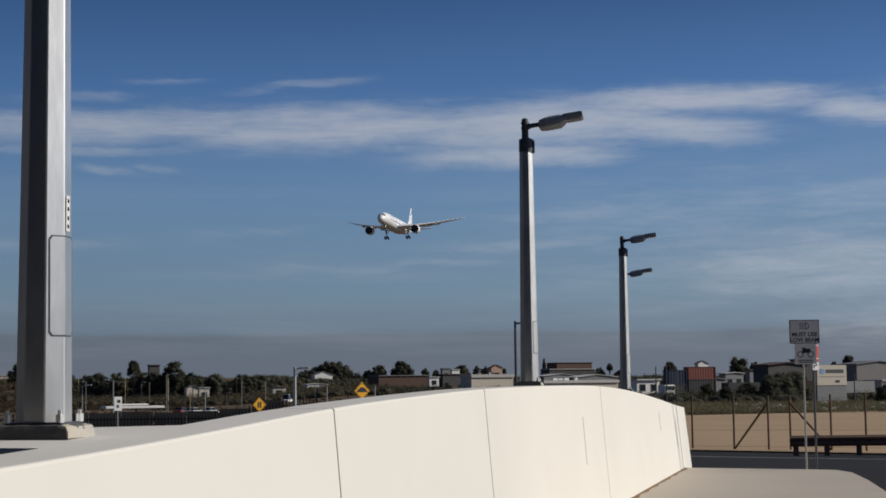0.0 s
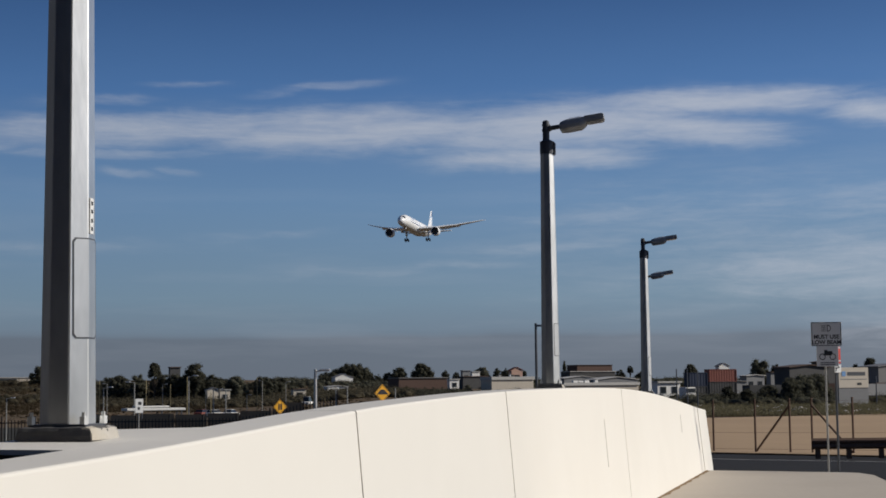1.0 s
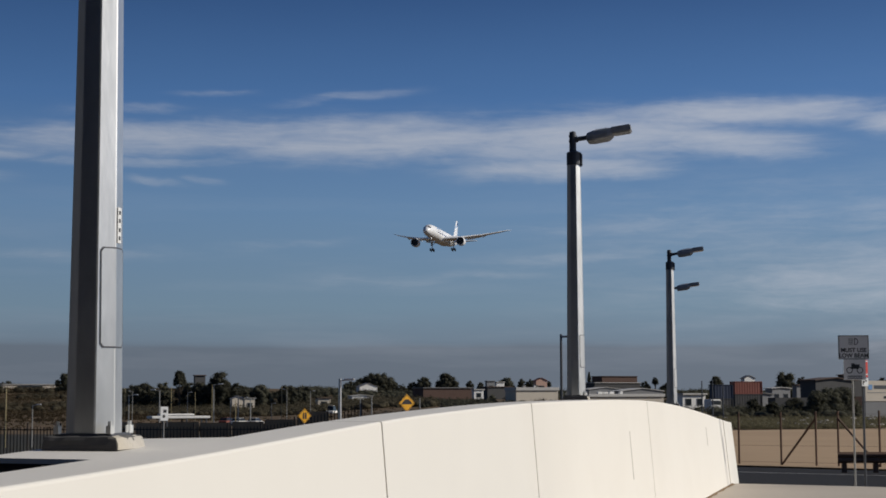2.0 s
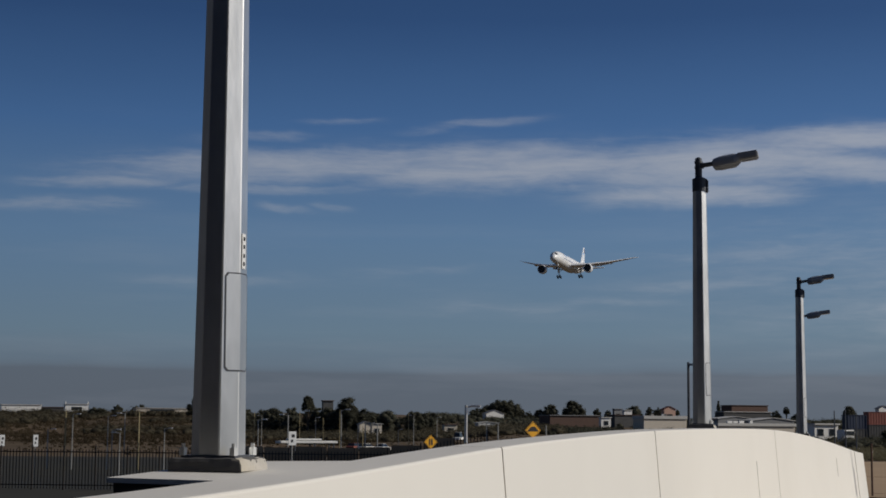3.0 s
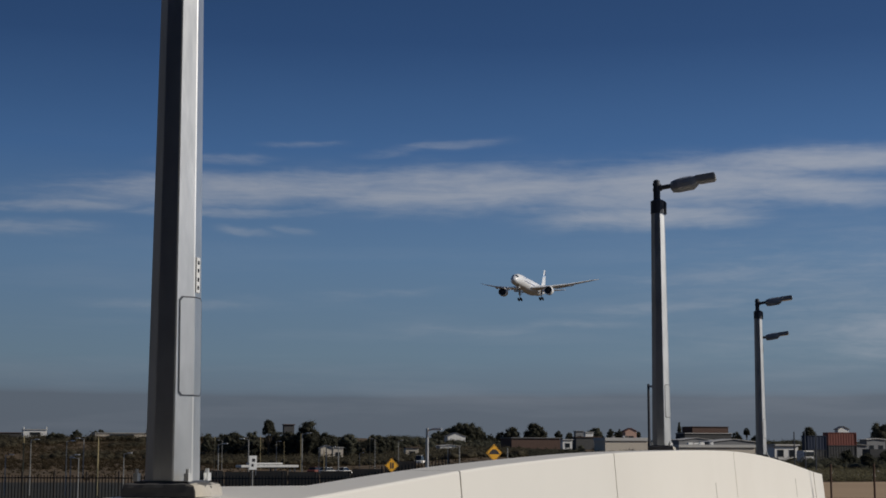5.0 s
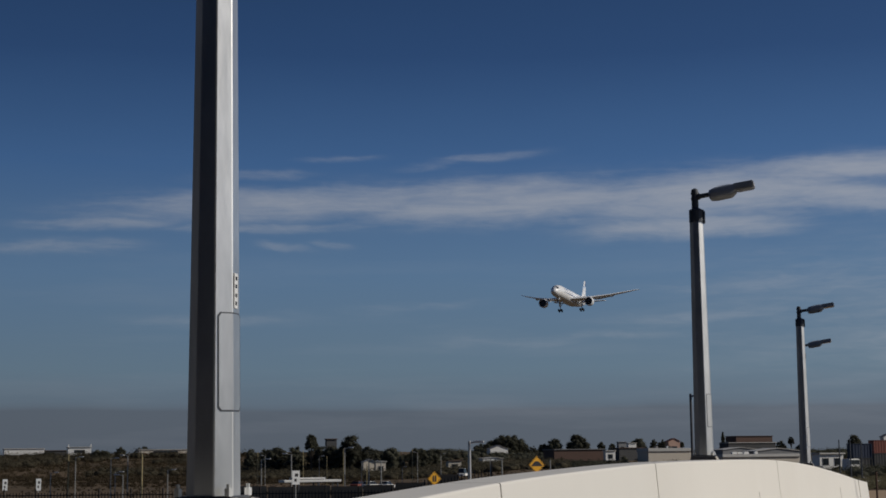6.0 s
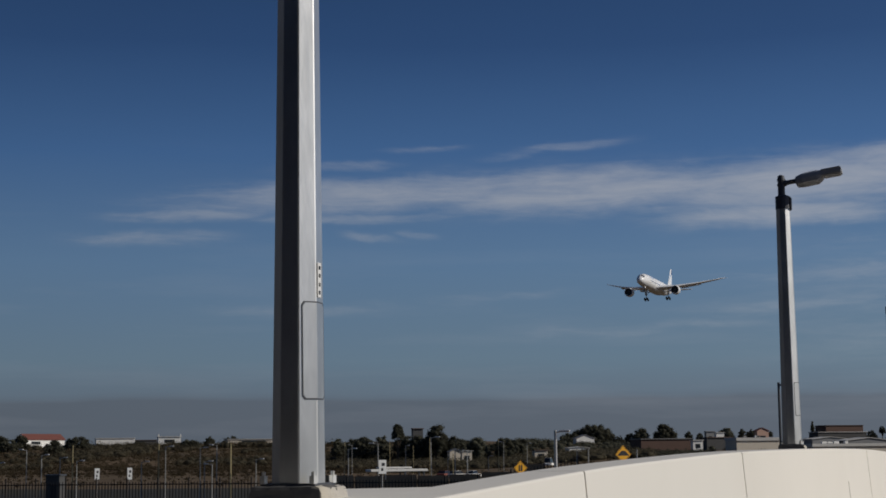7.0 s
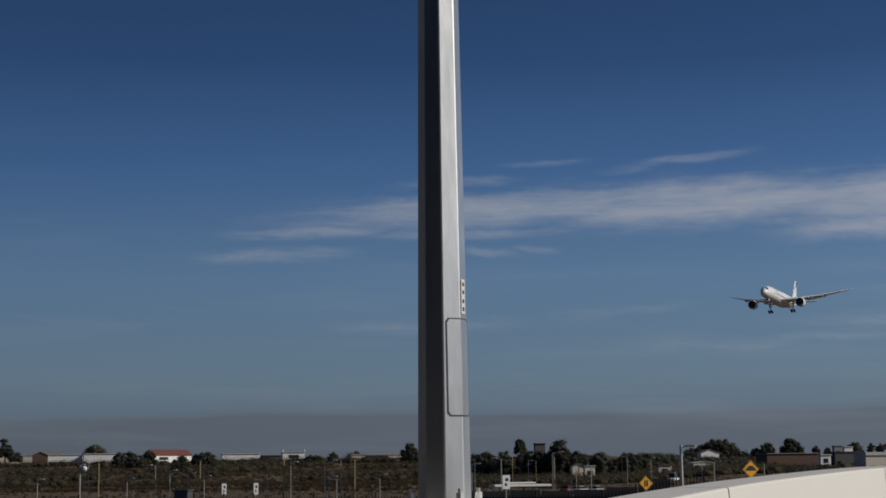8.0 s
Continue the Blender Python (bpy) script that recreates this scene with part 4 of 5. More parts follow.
BUILDINGS_HILL = [
    ("long_building", -415.8, 714, 34.7, 11.16, 12, "cream_wall", "flat", "roof_pale", 0, "long pale building on the scrub hill"),
    ("house", -387.2, 705, 8.4, 12.4, 9, "brown_wall", "gable", "roof_brown", 0, "brown gabled house on the scrub hill"),
    ("house", -394.9, 730, 11.0, 13.28, 9, "white_wall", "side", "roof_grey", 1, "white house with a blue-grey roof on the hill"),
    ("long_building", -383.9, 722, 20.3, 11.06, 8, "white_wall", "flat", "roof_pale", 0, "low white building on the hill"),
    ("long_building", -363.8, 722, 17.9, 11.36, 9, "white_wall", "flat", "roof_pale", 0, "plain white building below a round tree"),
    ("house", -321.5, 714, 13.8, 12.6, 12, "white_wall", "side", "roof_red", 2, "white house with a red tiled roof on the hill", 74),
    ("long_building", -281.1, 705, 20.4, 10.12, 10, "white_wall", "flat", "roof_pale", 0, "long plain white building on the hill"),
    ("pavilion", -267.7, 712, 11.7, 9.16, 8, "dark_wall", "flat", "roof_brown", 0, "dark low shelter between white buildings"),
    ("building", -247.2, 688, 11.7, 10.33, 9, "white_wall", "parapet", "roof_pale", 1, "white box building with raised corners"),
    ("long_building", -215.5, 714, 26.8, 9.01, 10, "cream_wall", "flat", "roof_pale", 1, "long low cream building on the hill"),
]
for row in BUILDINGS_RISE + BUILDINGS_YARD + BUILDINGS_HILL:
    building(*row)


# ---------------------------------------------------------------- yard: containers, lorry, sign board, masts
def container(x, y, z, wide, high, mat, label):
    ob = thing("shipping_container", pose(x, y, z, 0, 0, 18), label, "container", "containers in the yard")
    bm = bmesh.new()
    pts = []
    n = int(wide / 0.28)
    for k in range(n + 1):  # corrugated side
        u = -wide / 2 + wide * k / n
        pts.append((u, 0.035 if k % 2 else 0.0))
    ring = pts + [(wide / 2, 2.4), (-wide / 2, 2.4)]
    loft(bm, [[(px, py, h) for px, py in ring] for h in (0.14, high - 0.12)])
    part("body", bm, M[mat], ob)
    for h in (0.07, high - 0.06):
        part("rail", fresh(box, (0, 1.2, h), (wide + 0.06, 2.48, 0.13), 0.01), M[mat], ob)
    for sx in (-1, 1):
        part("corner_post", fresh(box, (sx * wide / 2, 0.0, high / 2), (0.16, 0.14, high - 0.27), 0.01), M[mat], ob)
    return ob


for x, y, wide, mat, levels, label in ((43.7, 290, 3.6, "blue_steel", 2, "dark blue shipping container in a stack"), (53.3, 320, 6.1, "red_steel", 2, "faded red shipping container in a stack")):
    top = 4.1 if mat == "blue_steel" else 5.0
    z = top - 2.6 * levels
    for k in range(levels):
        container(x, y, z + 2.6 * k, wide, 2.59, mat if k == levels - 1 else "dark_wall", label if k == levels - 1 else "dark shipping container at the foot of a stack")
    foot = ground_z(x, y)
    if z > foot + 0.02:
        bm = bmesh.new()
        box(bm, (x, y + 1.2, (z + foot - 0.3) / 2), (wide + 2, 5, z - foot + 0.3), 0.05)
        tagged(link_mesh("loading_bank", bm, M["scrub_ground"]), "earth bank under the containers", "bank", kind="structure")


def lorry(x, y):
    ob = thing("lorry", pose(x, y, ground_z(x, y), 0, 0, 30), "white lorry cab parked in the yard", "lorry")
    part("cab", fresh(box, (0, 1.0, 1.55), (2.2, 2.0, 2.0), 0.12), M["white_wall"], ob)
    part("windscreen", fresh(box, (0, -0.03, 2.0), (1.9, 0.06, 0.7), 0.02), M["window"], ob)
    part("bumper", fresh(box, (0, -0.06, 0.55), (2.2, 0.25, 0.4), 0.05), M["grey_wall"], ob)
    part("chassis", fresh(box, (0, 4.0, 0.75), (1.2, 6.5, 0.3), 0.03), M["black"], ob)
    for sx in (-0.95, 0.95):
        part("headlight", fresh(box, (sx * 0.85, -0.2, 0.6), (0.3, 0.06, 0.18), 0.02), M["glass"], ob)
        for wy in (0.9, 5.6):
            bm = bmesh.new()
            tube(bm, (sx - 0.14, wy, 0.48), (sx + 0.14, wy, 0.48), 0.48, n=18)
            part("wheel", bm, M["tyre"], ob)
    return ob


lorry(37.9, 260)


def trailer(x, y, turn, mat, label):
    ob = thing("trailer", pose(x, y, ground_z(x, y), 0, 0, turn), label, "trailer")
    part("box_body", fresh(box, (0, 0, 1.9), (7.0, 2.4, 2.0), 0.04), M[mat], ob)
    part("frame", fresh(box, (0, 0, 0.82), (6.8, 1.2, 0.2), 0.02), M["black"], ob)
    for wx in (-2.6, -1.5, 2.4):
        for sy in (-1.0, 1.0):
            part("wheel", fresh(tube, (wx, sy - 0.14, 0.5), (wx, sy + 0.14, 0.5), 0.5, n=16), M["tyre"], ob)
    return ob


trailer(50.5, 262, 20, "dark_wall", "dark trailer parked below the containers")
trailer(62.0, 275, 12, "brown_wall", "brown trailer parked behind bushes")
trailer(70.5, 266, 30, "grey_wall", "grey trailer parked in the yard")


def yard_board(x, y):
    ob = thing("sign_board", pose(x, y, ground_z(x, y), 0, 0, 26), "large white company sign board on a grey base", "sign")
    g = -ground_z(x, y)
    part("panel", fresh(box, (0, 0, g + 2.44), (4.85, 0.25, 2.62), 0.03), M["cream_wall"], ob)
    part("base", fresh(box, (0, 0.1, (g + 1.12) / 2), (4.85, 0.3, g + 1.12), 0.03), M["grey_wall"], ob)
    part("emblem", fresh(box, (-1.6, -0.14, g + 2.95), (0.62, 0.03, 0.62), 0.04), M["plane_sky"], ob, "pale blue square emblem")
    part("word_bar", fresh(box, (0.45, -0.14, g + 2.95), (2.9, 0.03, 0.45)), M["dark_steel"], ob)
    part("line", fresh(box, (0, -0.14, g + 2.25), (4.3, 0.03, 0.07)), M["grey_wall"], ob)
    part("word_bar", fresh(box, (0.9, -0.14, g + 1.65), (0.7, 0.03, 0.3)), M["black"], ob)
    return ob


yard_board(50.0, 200)


def mast(x, y, top, r, mat, label, head=0.0):
    foot = ground_z(x, y) - 0.1
    ob = thing("mast", pose(x, y, foot), label, "mast")
    part("pole", fresh(tube, (0, 0, 0), (0, 0, top - foot), r, r * 0.7, 8), M[mat], ob)
    if head:
        part("lamp_head", fresh(box, (head / 2, 0, top - foot - 0.07), (abs(head), 0.1, 0.06), 0.015), M["lamp_grey"], ob)
    return ob


mast(2.08, 45.0, 3.47, 0.05, "dark_steel", "slim dark post with a small lamp head", 0.2)
for x, top in ((-12.5, 1.75), (-11.4, 1.75), (-6.75, 1.7)):
    mast(x, 150, top, 0.08, "post_pale", "pale slim post behind the wall")
for x, y, top in ((24.6, 180, 3.6), (26.1, 182, 3.7), (27.6, 184, 3.4), (50.3, 190, 2.6)):
    mast(x, y, top, 0.09, "dark_steel", "slim dark mast at the yard's edge")


# ---------------------------------------------------------------- wire fence and crash barrier
fence = thing("wire_fence", Matrix.Identity(4), "rusty post and wire fence round the sandy lot", "fence")
FENCE_A, FENCE_B = Vector((8.62, 54.1)), Vector((13.07, 48.2))
way = (FENCE_B - FENCE_A).normalized()
spots = []
for s in (-7.8, -5.9, -3.9, -2.0, 0.0, 1.93, 3.45, 4.38, 6.04, 7.39, 9.3, 11.2, 13.2, 15.2, 17.2):
    p = FENCE_A + way * s
    spots.append((p.x, p.y, ground_z(p.x, p.y)))
for x, y, z in spots:
    bm = bmesh.new()
    tube(bm, (x, y, z - 0.2), (x, y, z + 1.80), 0.036, 0.034, 8)
    tube(bm, (x, y, z + 1.80), (x, y, z + 1.83), 0.052, 0.03, 8)
    part("post", bm, M["rusty_steel"], fence)
for lo, hi in ((5, 6), (8, 7)):
    (x0, y0, z0), (x1, y1, z1) = spots[lo], spots[hi]
    part("brace", fresh(tube, (x0, y0, z0 + 0.05), (x1, y1, z1 + 1.6), 0.035, n=6), M["rusty_steel"], fence)
for h in (0.15, 0.7, 1.25, 1.72):
    bm = bmesh.new()
    for (x0, y0, z0), (x1, y1, z1) in zip(spots, spots[1:]):
        tube(bm, (x0, y0, z0 + h), (x1, y1, z1 + h), 0.0035, n=4)
    part("wire", bm, M["rusty_steel"], fence)

barrier = thing("crash_barrier", Matrix.Identity(4), "dark steel crash barrier beside the road", "crash barrier")
GY = 44.0
bm = bmesh.new()
profile = [(0.0, 0.31), (-0.04, 0.27), (-0.08, 0.25), (-0.08, 0.21), (-0.02, 0.155), (-0.08, 0.10), (-0.08, 0.06), (-0.04, 0.04), (0.0, 0.0), (0.012, 0.0), (-0.028, 0.05), (-0.066, 0.07), (-0.066, 0.10), (-0.006, 0.155), (-0.066, 0.21), (-0.066, 0.24), (-0.028, 0.26), (0.012, 0.31)]
loft(bm, [[(x, GY + dy, ground_z(x, GY) + 0.30 + dz) for dy, dz in [(a, 1.0 * b) for a, b in profile]] for x in (9.75, 12.5, 17.0, 24.0, 34.0)])
part("beam", bm, M["rusty_steel"], barrier)
for k in range(14):
    x = 9.95 + 0.86 * k * (1 + 0.02 * k)
    z = ground_z(x, GY)
    part("post", fresh(box, (x, GY + 0.08, z + 0.08), (0.13, 0.12, 0.86), 0.006), M["rusty_steel"], barrier)

bm = bmesh.new()
rows = [[bm.verts.new((x, y + d, ground_z(x, y + d) + 0.02)) for d in (0, 0.28)] for x, y in ((7.7, 29.4), (9.0, 29.2), (12.0, 28.7), (16.0, 28.0))]
for p, q in zip(rows, rows[1:]):
    bm.faces.new((p[0], q[0], q[1], p[1]))
tagged(link_mesh("road_marking", bm, M["road_paint"]), "short white painted line on the asphalt", "marking", kind="structure")


# ---------------------------------------------------------------- road signs
def lettering(text, size, mat, parent, at, name="lettering"):
    curve = bpy.data.curves.new(name, "FONT")
    curve.body, curve.size, curve.align_x, curve.align_y, curve.extrude = text, size, "CENTER", "CENTER", 0.001
    curve.offset = 0.003
    holder = bpy.data.objects.new(name, curve)
    scene.collection.objects.link(holder)
    bpy.context.view_layer.update()
    me = bpy.data.meshes.new_from_object(holder.evaluated_get(bpy.context.evaluated_depsgraph_get()))
    bpy.data.objects.remove(holder)
    me.transform(pose(*at, 90, 0, 0))
    me.materials.clear()
    me.materials.append(mat)
    ob = new(name, me)
    ob.parent = parent
    return ob


def ring_bm(bm, cx, y, cz, r, w, a0=0, a1=360, n=24):
    """A flat ring or arc in the sign's plane."""
    rows = []
    for k in range(n + 1):
        ang = radians(a0 + (a1 - a0) * k / n)
        rows.append([bm.verts.new((cx + q * math.cos(ang), y, cz + q * math.sin(ang))) for q in (r - w, r)])
    for p, q in zip(rows, rows[1:]):
        bm.faces.new((p[0], p[1], q[1], q[0]))


sign = thing("beam_sign", pose(6.66, 28.62, 0.0), "two grey-white road sign plates stacked on a steel post", "road sign")
part("post", fresh(tube, (0, 0.06, -0.05), (0, 0.06, 2.72), 0.019, n=12), M["post_pale"], sign)
plate = part("beam_plate", fresh(box, (0.02, 0, 2.53), (0.56, 0.012, 0.44), 0.004), M["sign_white"], sign, "white plate with black headlight symbol and words")
for cx, cz, w, h in ((0.02, 2.742, 0.54, 0.012), (0.02, 2.318, 0.54, 0.012), (-0.248, 2.53, 0.012, 0.43), (0.288, 2.53, 0.012, 0.43)):
    part("border", fresh(box, (cx, -0.0085, cz), (w, 0.004, h)), M["black"], plate)
lettering("MUST USE", 0.105, M["black"], plate, (0.02, -0.0085, 2.475))
lettering("LOW BEAM", 0.105, M["black"], plate, (0.02, -0.0085, 2.375))
bm = bmesh.new()
ring_bm(bm, 0.045, -0.0085, 2.635, 0.062, 0.014, -90, 90)
box(bm, (0.04, -0.0085, 2.635), (0.014, 0.004, 0.124))
for k in range(4):
    box(bm, (-0.03, -0.0085, 2.588 + 0.031 * k), (0.085, 0.004, 0.011))
part("headlight_symbol", bm, M["black"], plate)
lower = part("cycle_plate", fresh(box, (0.03, 0, 2.12), (0.40, 0.012, 0.375), 0.004), M["sign_white"], sign, "white plate with a black two-wheeler symbol")
bm = bmesh.new()
for cx in (-0.065, 0.125):
    ring_bm(bm, cx, -0.0085, 2.11, 0.06, 0.016)
box(bm, (0.03, -0.0085, 2.15), (0.15, 0.004, 0.03))
box(bm, (0.075, -0.0085, 2.19), (0.09, 0.004, 0.05))
box(bm, (0.0, -0.0085, 2.20), (0.06, 0.004, 0.07))
part("cycle_symbol", bm, M["black"], lower)
for cz in (2.0, 1.965):
    part("text_bar", fresh(box, (0.03, -0.0085, cz), (0.27, 0.004, 0.018)), M["dark_steel"], lower)

side = thing("side_sign", pose(6.90, 28.75, 0.0, 0, 0, 35), "narrow red sign and small white plate on a dark post", "road sign")
part("post", fresh(tube, (0, 0.05, -0.05), (0, 0.05, 2.3), 0.022, n=12), M["dark_steel"], side)
red = part("red_plate", fresh(box, (0.035, 0, 2.14), (0.105, 0.012, 0.315), 0.004), M["sign_red"], side, "red plate")
for cz in (2.275, 2.035):
    part("stripe", fresh(box, (0.035, -0.0085, cz), (0.085, 0.004, 0.022)), M["sign_white"], red)
small = part("arrow_plate", fresh(box, (0.0, -0.004, 1.89), (0.175, 0.012, 0.15), 0.004), M["sticker"], side, "small white plate")
part("mark", fresh(box, (-0.04, -0.0125, 1.90), (0.05, 0.004, 0.03)), M["black"], small)
part("mark", fresh(box, (0.02, -0.0125, 1.915), (0.04, 0.004, 0.025)), M["black"], small)
part("mark", fresh(box, (-0.055, -0.0125, 1.865), (0.02, 0.004, 0.04)), M["black"], small)


def diamond(x, y, z, half, symbol, label):
    foot = ground_z(x, y) - 0.1
    ob = thing("warning_sign", pose(x, y, z, 0, 0, 32), label, "road sign", "yellow warning signs")
    part("post", fresh(tube, (0, 0.05, foot - z), (0, 0.05, half * 0.8), 0.035, n=8), M["galvanised"], ob)
    plate = part("plate", fresh(prism, [(-half, 0), (0, -half), (half, 0), (0, half)], -0.01, 0.01), M["yellow"], ob)
    bm = bmesh.new()
    t = half * 0.06
    o, i = half * 0.93, half * 0.93 - t
    pts_o, pts_i = [(-o, 0), (0, -o), (o, 0), (0, o)], [(-i, 0), (0, -i), (i, 0), (0, i)]
    vo, vi = [bm.verts.new((a, -0.013, b)) for a, b in pts_o], [bm.verts.new((a, -0.013, b)) for a, b in pts_i]
    for k in range(4):
        bm.faces.new((vo[k], vo[(k + 1) % 4], vi[(k + 1) % 4], vi[k]))
    part("border", bm, M["black"], plate)
    bm = bmesh.new()
    if symbol == "hump":
        prism(bm, [(-0.72 * half, -0.14 * half), (0.72 * half, -0.14 * half), (0.5 * half, 0.16 * half), (0.2 * half, 0.40 * half), (-0.2 * half, 0.40 * half), (-0.5 * half, 0.14 * half)], -0.016, -0.011)
    else:
        for sx in (-1, 1):
            prism(bm, [(sx * 0.16 * half - 0.11 * half, -0.4 * half), (sx * 0.16 * half + 0.11 * half, -0.4 * half), (sx * 0.17 * half + 0.11 * half, 0.30 * half), (sx * 0.16 * half, 0.50 * half), (sx * 0.15 * half - 0.11 * half, 0.30 * half)], -0.016, -0.011)
    part("symbol", bm, M["black"], plate)
    return ob


diamond(-4.27, 80, 1.40, 0.465, "hump", "yellow diamond warning sign with a black hump")
diamond(-9.57, 80, 0.75, 0.39, "lanes", "yellow diamond warning sign with two black arrows")


# ---------------------------------------------------------------- car park in the lowland
def park_lamp(mat, x, y, top, side, label):
    foot = ground_z(x, y) - 0.1
    ob = thing("lamp_post", pose(x, y, foot), label, "lamp post", "car park lamp posts")
    high = top - foot
    r = 0.065 if mat == "post_pale" else 0.085
    part("pole", fresh(tube, (0, 0, 0), (0, 0, high), r, r * 0.75, 8), M[mat], ob)
    if side:
        part("arm", fresh(tube, (0, 0, high - 0.06), (side * 0.45, 0, high + 0.02), 0.035, n=6), M[mat], ob)
        part("lamp_head", fresh(box, (side * 0.66, 0, high + 0.05), (0.5, 0.24, 0.10), 0.03), M["sign_white"], ob)
    return ob


LAMPS_NEAR = [  # pale or ochre, x, y, top
    ("w", -49.1, 150, 0.67), ("w", -49.9, 150, 0.95),
    ("w", -35.1, 150, 2.04), ("w", -32.1, 150, 2.53), ("w", -26.8, 150, 3.07), ("w", -24.4, 150, 1.75), ("w", -23.2, 150, 1.75),
]
LAMPS_FAR = [
    ("y", -94.3, 300, 3.28), ("y", -71.0, 300, 3.91), ("w", -69.5, 300, 3.25), ("y", -61.9, 300, 4.11), ("w", -58.7, 300, 3.01), ("y", -57.2, 300, 3.01), ("y", -53.9, 300, 4.43), ("w", -50.3, 300, 1.90),
    ("y", -49.3, 300, 1.35), ("w", -42.3, 300, 0.80), ("y", -40.3, 300, 4.07), ("w", -39.3, 300, 3.53), ("w", -34.7, 300, 3.19),
]
LAMPS_LEFT = [
    ("w", -90.7, 165, 0.92), ("w", -84.2, 165, 2.55), ("y", -82.9, 165, 2.73), ("w", -79.3, 165, 0.94), ("w", -75.8, 165, 2.38), ("w", -74.0, 165, 1.78), ("w", -71.8, 165, 1.44), ("y", -70.3, 165, 2.83),
    ("w", -69.8, 165, 1.10), ("w", -62.2, 165, 0.90), ("y", -60.2, 165, 2.95), ("w", -59.4, 165, 2.56), ("w", -55.4, 165, 2.39), ("w", -53.5, 165, 2.68), ("y", -51.9, 165, 2.85), ("w", -49.0, 165, 1.08),
]
for n, (tone, x, y, top) in enumerate(LAMPS_NEAR + LAMPS_FAR + LAMPS_LEFT):
    pale = tone == "w"
    park_lamp("post_pale" if pale else "post_yellow", x, y, top, (1 if n % 3 else -1) if pale else 0, "pale lamp post with a white lamp head" if pale else "tall ochre post in the car park")

big = thing("lamp_post", pose(-8.7, 90, ground_z(-8.7, 90) - 0.1), "grey street lamp with a short arm behind the wall", "lamp post")
tall = 2.8 - ground_z(-8.7, 90) + 0.1
part("pole", fresh(tube, (0, 0, 0), (0, 0, tall), 0.11, 0.085, 10), M["galvanised"], big)
part("arm", fresh(tube, (0, 0, tall - 0.12), (0.3, 0, tall - 0.08), 0.04, n=8), M["galvanised"], big)
part("lamp_head", fresh(box, (0.55, 0, tall - 0.05), (0.62, 0.3, 0.13), 0.04), M["sign_white"], big)

dome_pole = thing("camera_pole", pose(-76.5, 148, ground_z(-76.5, 148) - 0.1), "pale pole with a white dome camera", "camera pole")
tall = 2.5 - ground_z(-76.5, 148)
part("pole", fresh(tube, (0, 0, 0), (0, 0, tall), 0.1, 0.09, 8), M["post_pale"], dome_pole)
part("arm", fresh(tube, (0, 0, tall), (0.45, 0, tall - 0.05), 0.05, n=6), M["post_pale"], dome_pole)
bm = bmesh.new()
bmesh.ops.create_uvsphere(bm, u_segments=14, v_segments=8, radius=0.3, matrix=Matrix.Translation((0.5, 0, tall - 0.35)))
part("dome", bm, M["sign_white"], dome_pole, smooth=True)


def park_sign(x, y, z0, z1, wide, label):
    foot = ground_z(x, y) - 0.1
    ob = thing("park_sign", pose(x, y, foot, 0, 0, 34), label, "sign")
    mid, high = (z0 + z1) / 2 - foot, z1 - z0
    part("post", fresh(tube, (0, 0.06, 0), (0, 0.06, z1 - foot), 0.045, n=8), M["post_pale"], ob)
    panel = part("panel", fresh(box, (0, 0, mid), (wide, 0.04, high), 0.01), M["sticker"], ob)
    part("mark", fresh(box, (wide * 0.08, -0.024, mid + high * 0.18), (wide * 0.42, 0.008, high * 0.22), 0.002), M["black"], panel)
    part("mark", fresh(box, (-wide * 0.05, -0.024, mid - high * 0.18), (wide * 0.3, 0.008, high * 0.2), 0.002), M["black"], panel)
    return ob


park_sign(-23.62, 112, 0.08, 1.10, 0.6, "white notice board on a post before a dark screen")
park_sign(-57.17, 140, -0.60, 0.45, 0.46, "white car park sign with dark symbols")
park_sign(-53.92, 140, -0.62, 0.48, 0.46, "white car park sign with dark symbols")

carport = thing("carport", pose(-25.3, 128, ground_z(-25.3, 128), 0, 0, 30), "white flat carport roof on slim posts", "carport")
g = -ground_z(-25.6, 128)
part("roof", fresh(box, (-0.5, 0, g + 0.16), (5.0, 1.5, 0.20), 0.03), M["white_wall"], carport)
part("upper_roof", fresh(box, (-0.3, 1.3, g + 0.36), (2.9, 1.0, 0.14), 0.03), M["white_wall"], carport)
for px in (-1.7, 0.0, 1.7):
    for py in (-0.6, 0.6):
        part("post", fresh(box, (px, py, (g + 0.06) / 2), (0.12, 0.12, g + 0.04), 0.01), M["dark_steel"], carport)

park_fence = thing("palisade_fence", Matrix.Identity(4), "tall dark palisade fence along the car park", "fence")
FY = 115.0
x = -62.0
while x < -9:
    z = ground_z(x, FY)
    part("post", fresh(box, (x, FY, z + 1.65), (0.10, 0.10, 3.5), 0.01), M["rust"], park_fence)
    x += 2.5
bm = bmesh.new()
for k in range(210):
    x = -62.0 + 0.25 * k
    z = ground_z(x, FY)
    box(bm, (x, FY - 0.06, z + 1.6), (0.06, 0.03, 3.0))
for h in (0.4, 2.9):
    box(bm, (-35.8, FY - 0.03, ground_z(-35, FY) + h), (52.6, 0.04, 0.08))
tagged(part("picket_rest", bm, M["rust"], park_fence), kind="stuff")
for k in range(7):
    x = -28.0 + 2.45 * k
    z = ground_z(x, FY + 1.5)
    part("screen", fresh(box, (x, FY + 1.5, z + 1.7 - 0.08 * (k % 2)), (2.38, 0.06, 3.5), 0.01), M["mesh_screen"], park_fence, "dark mesh screen panel")


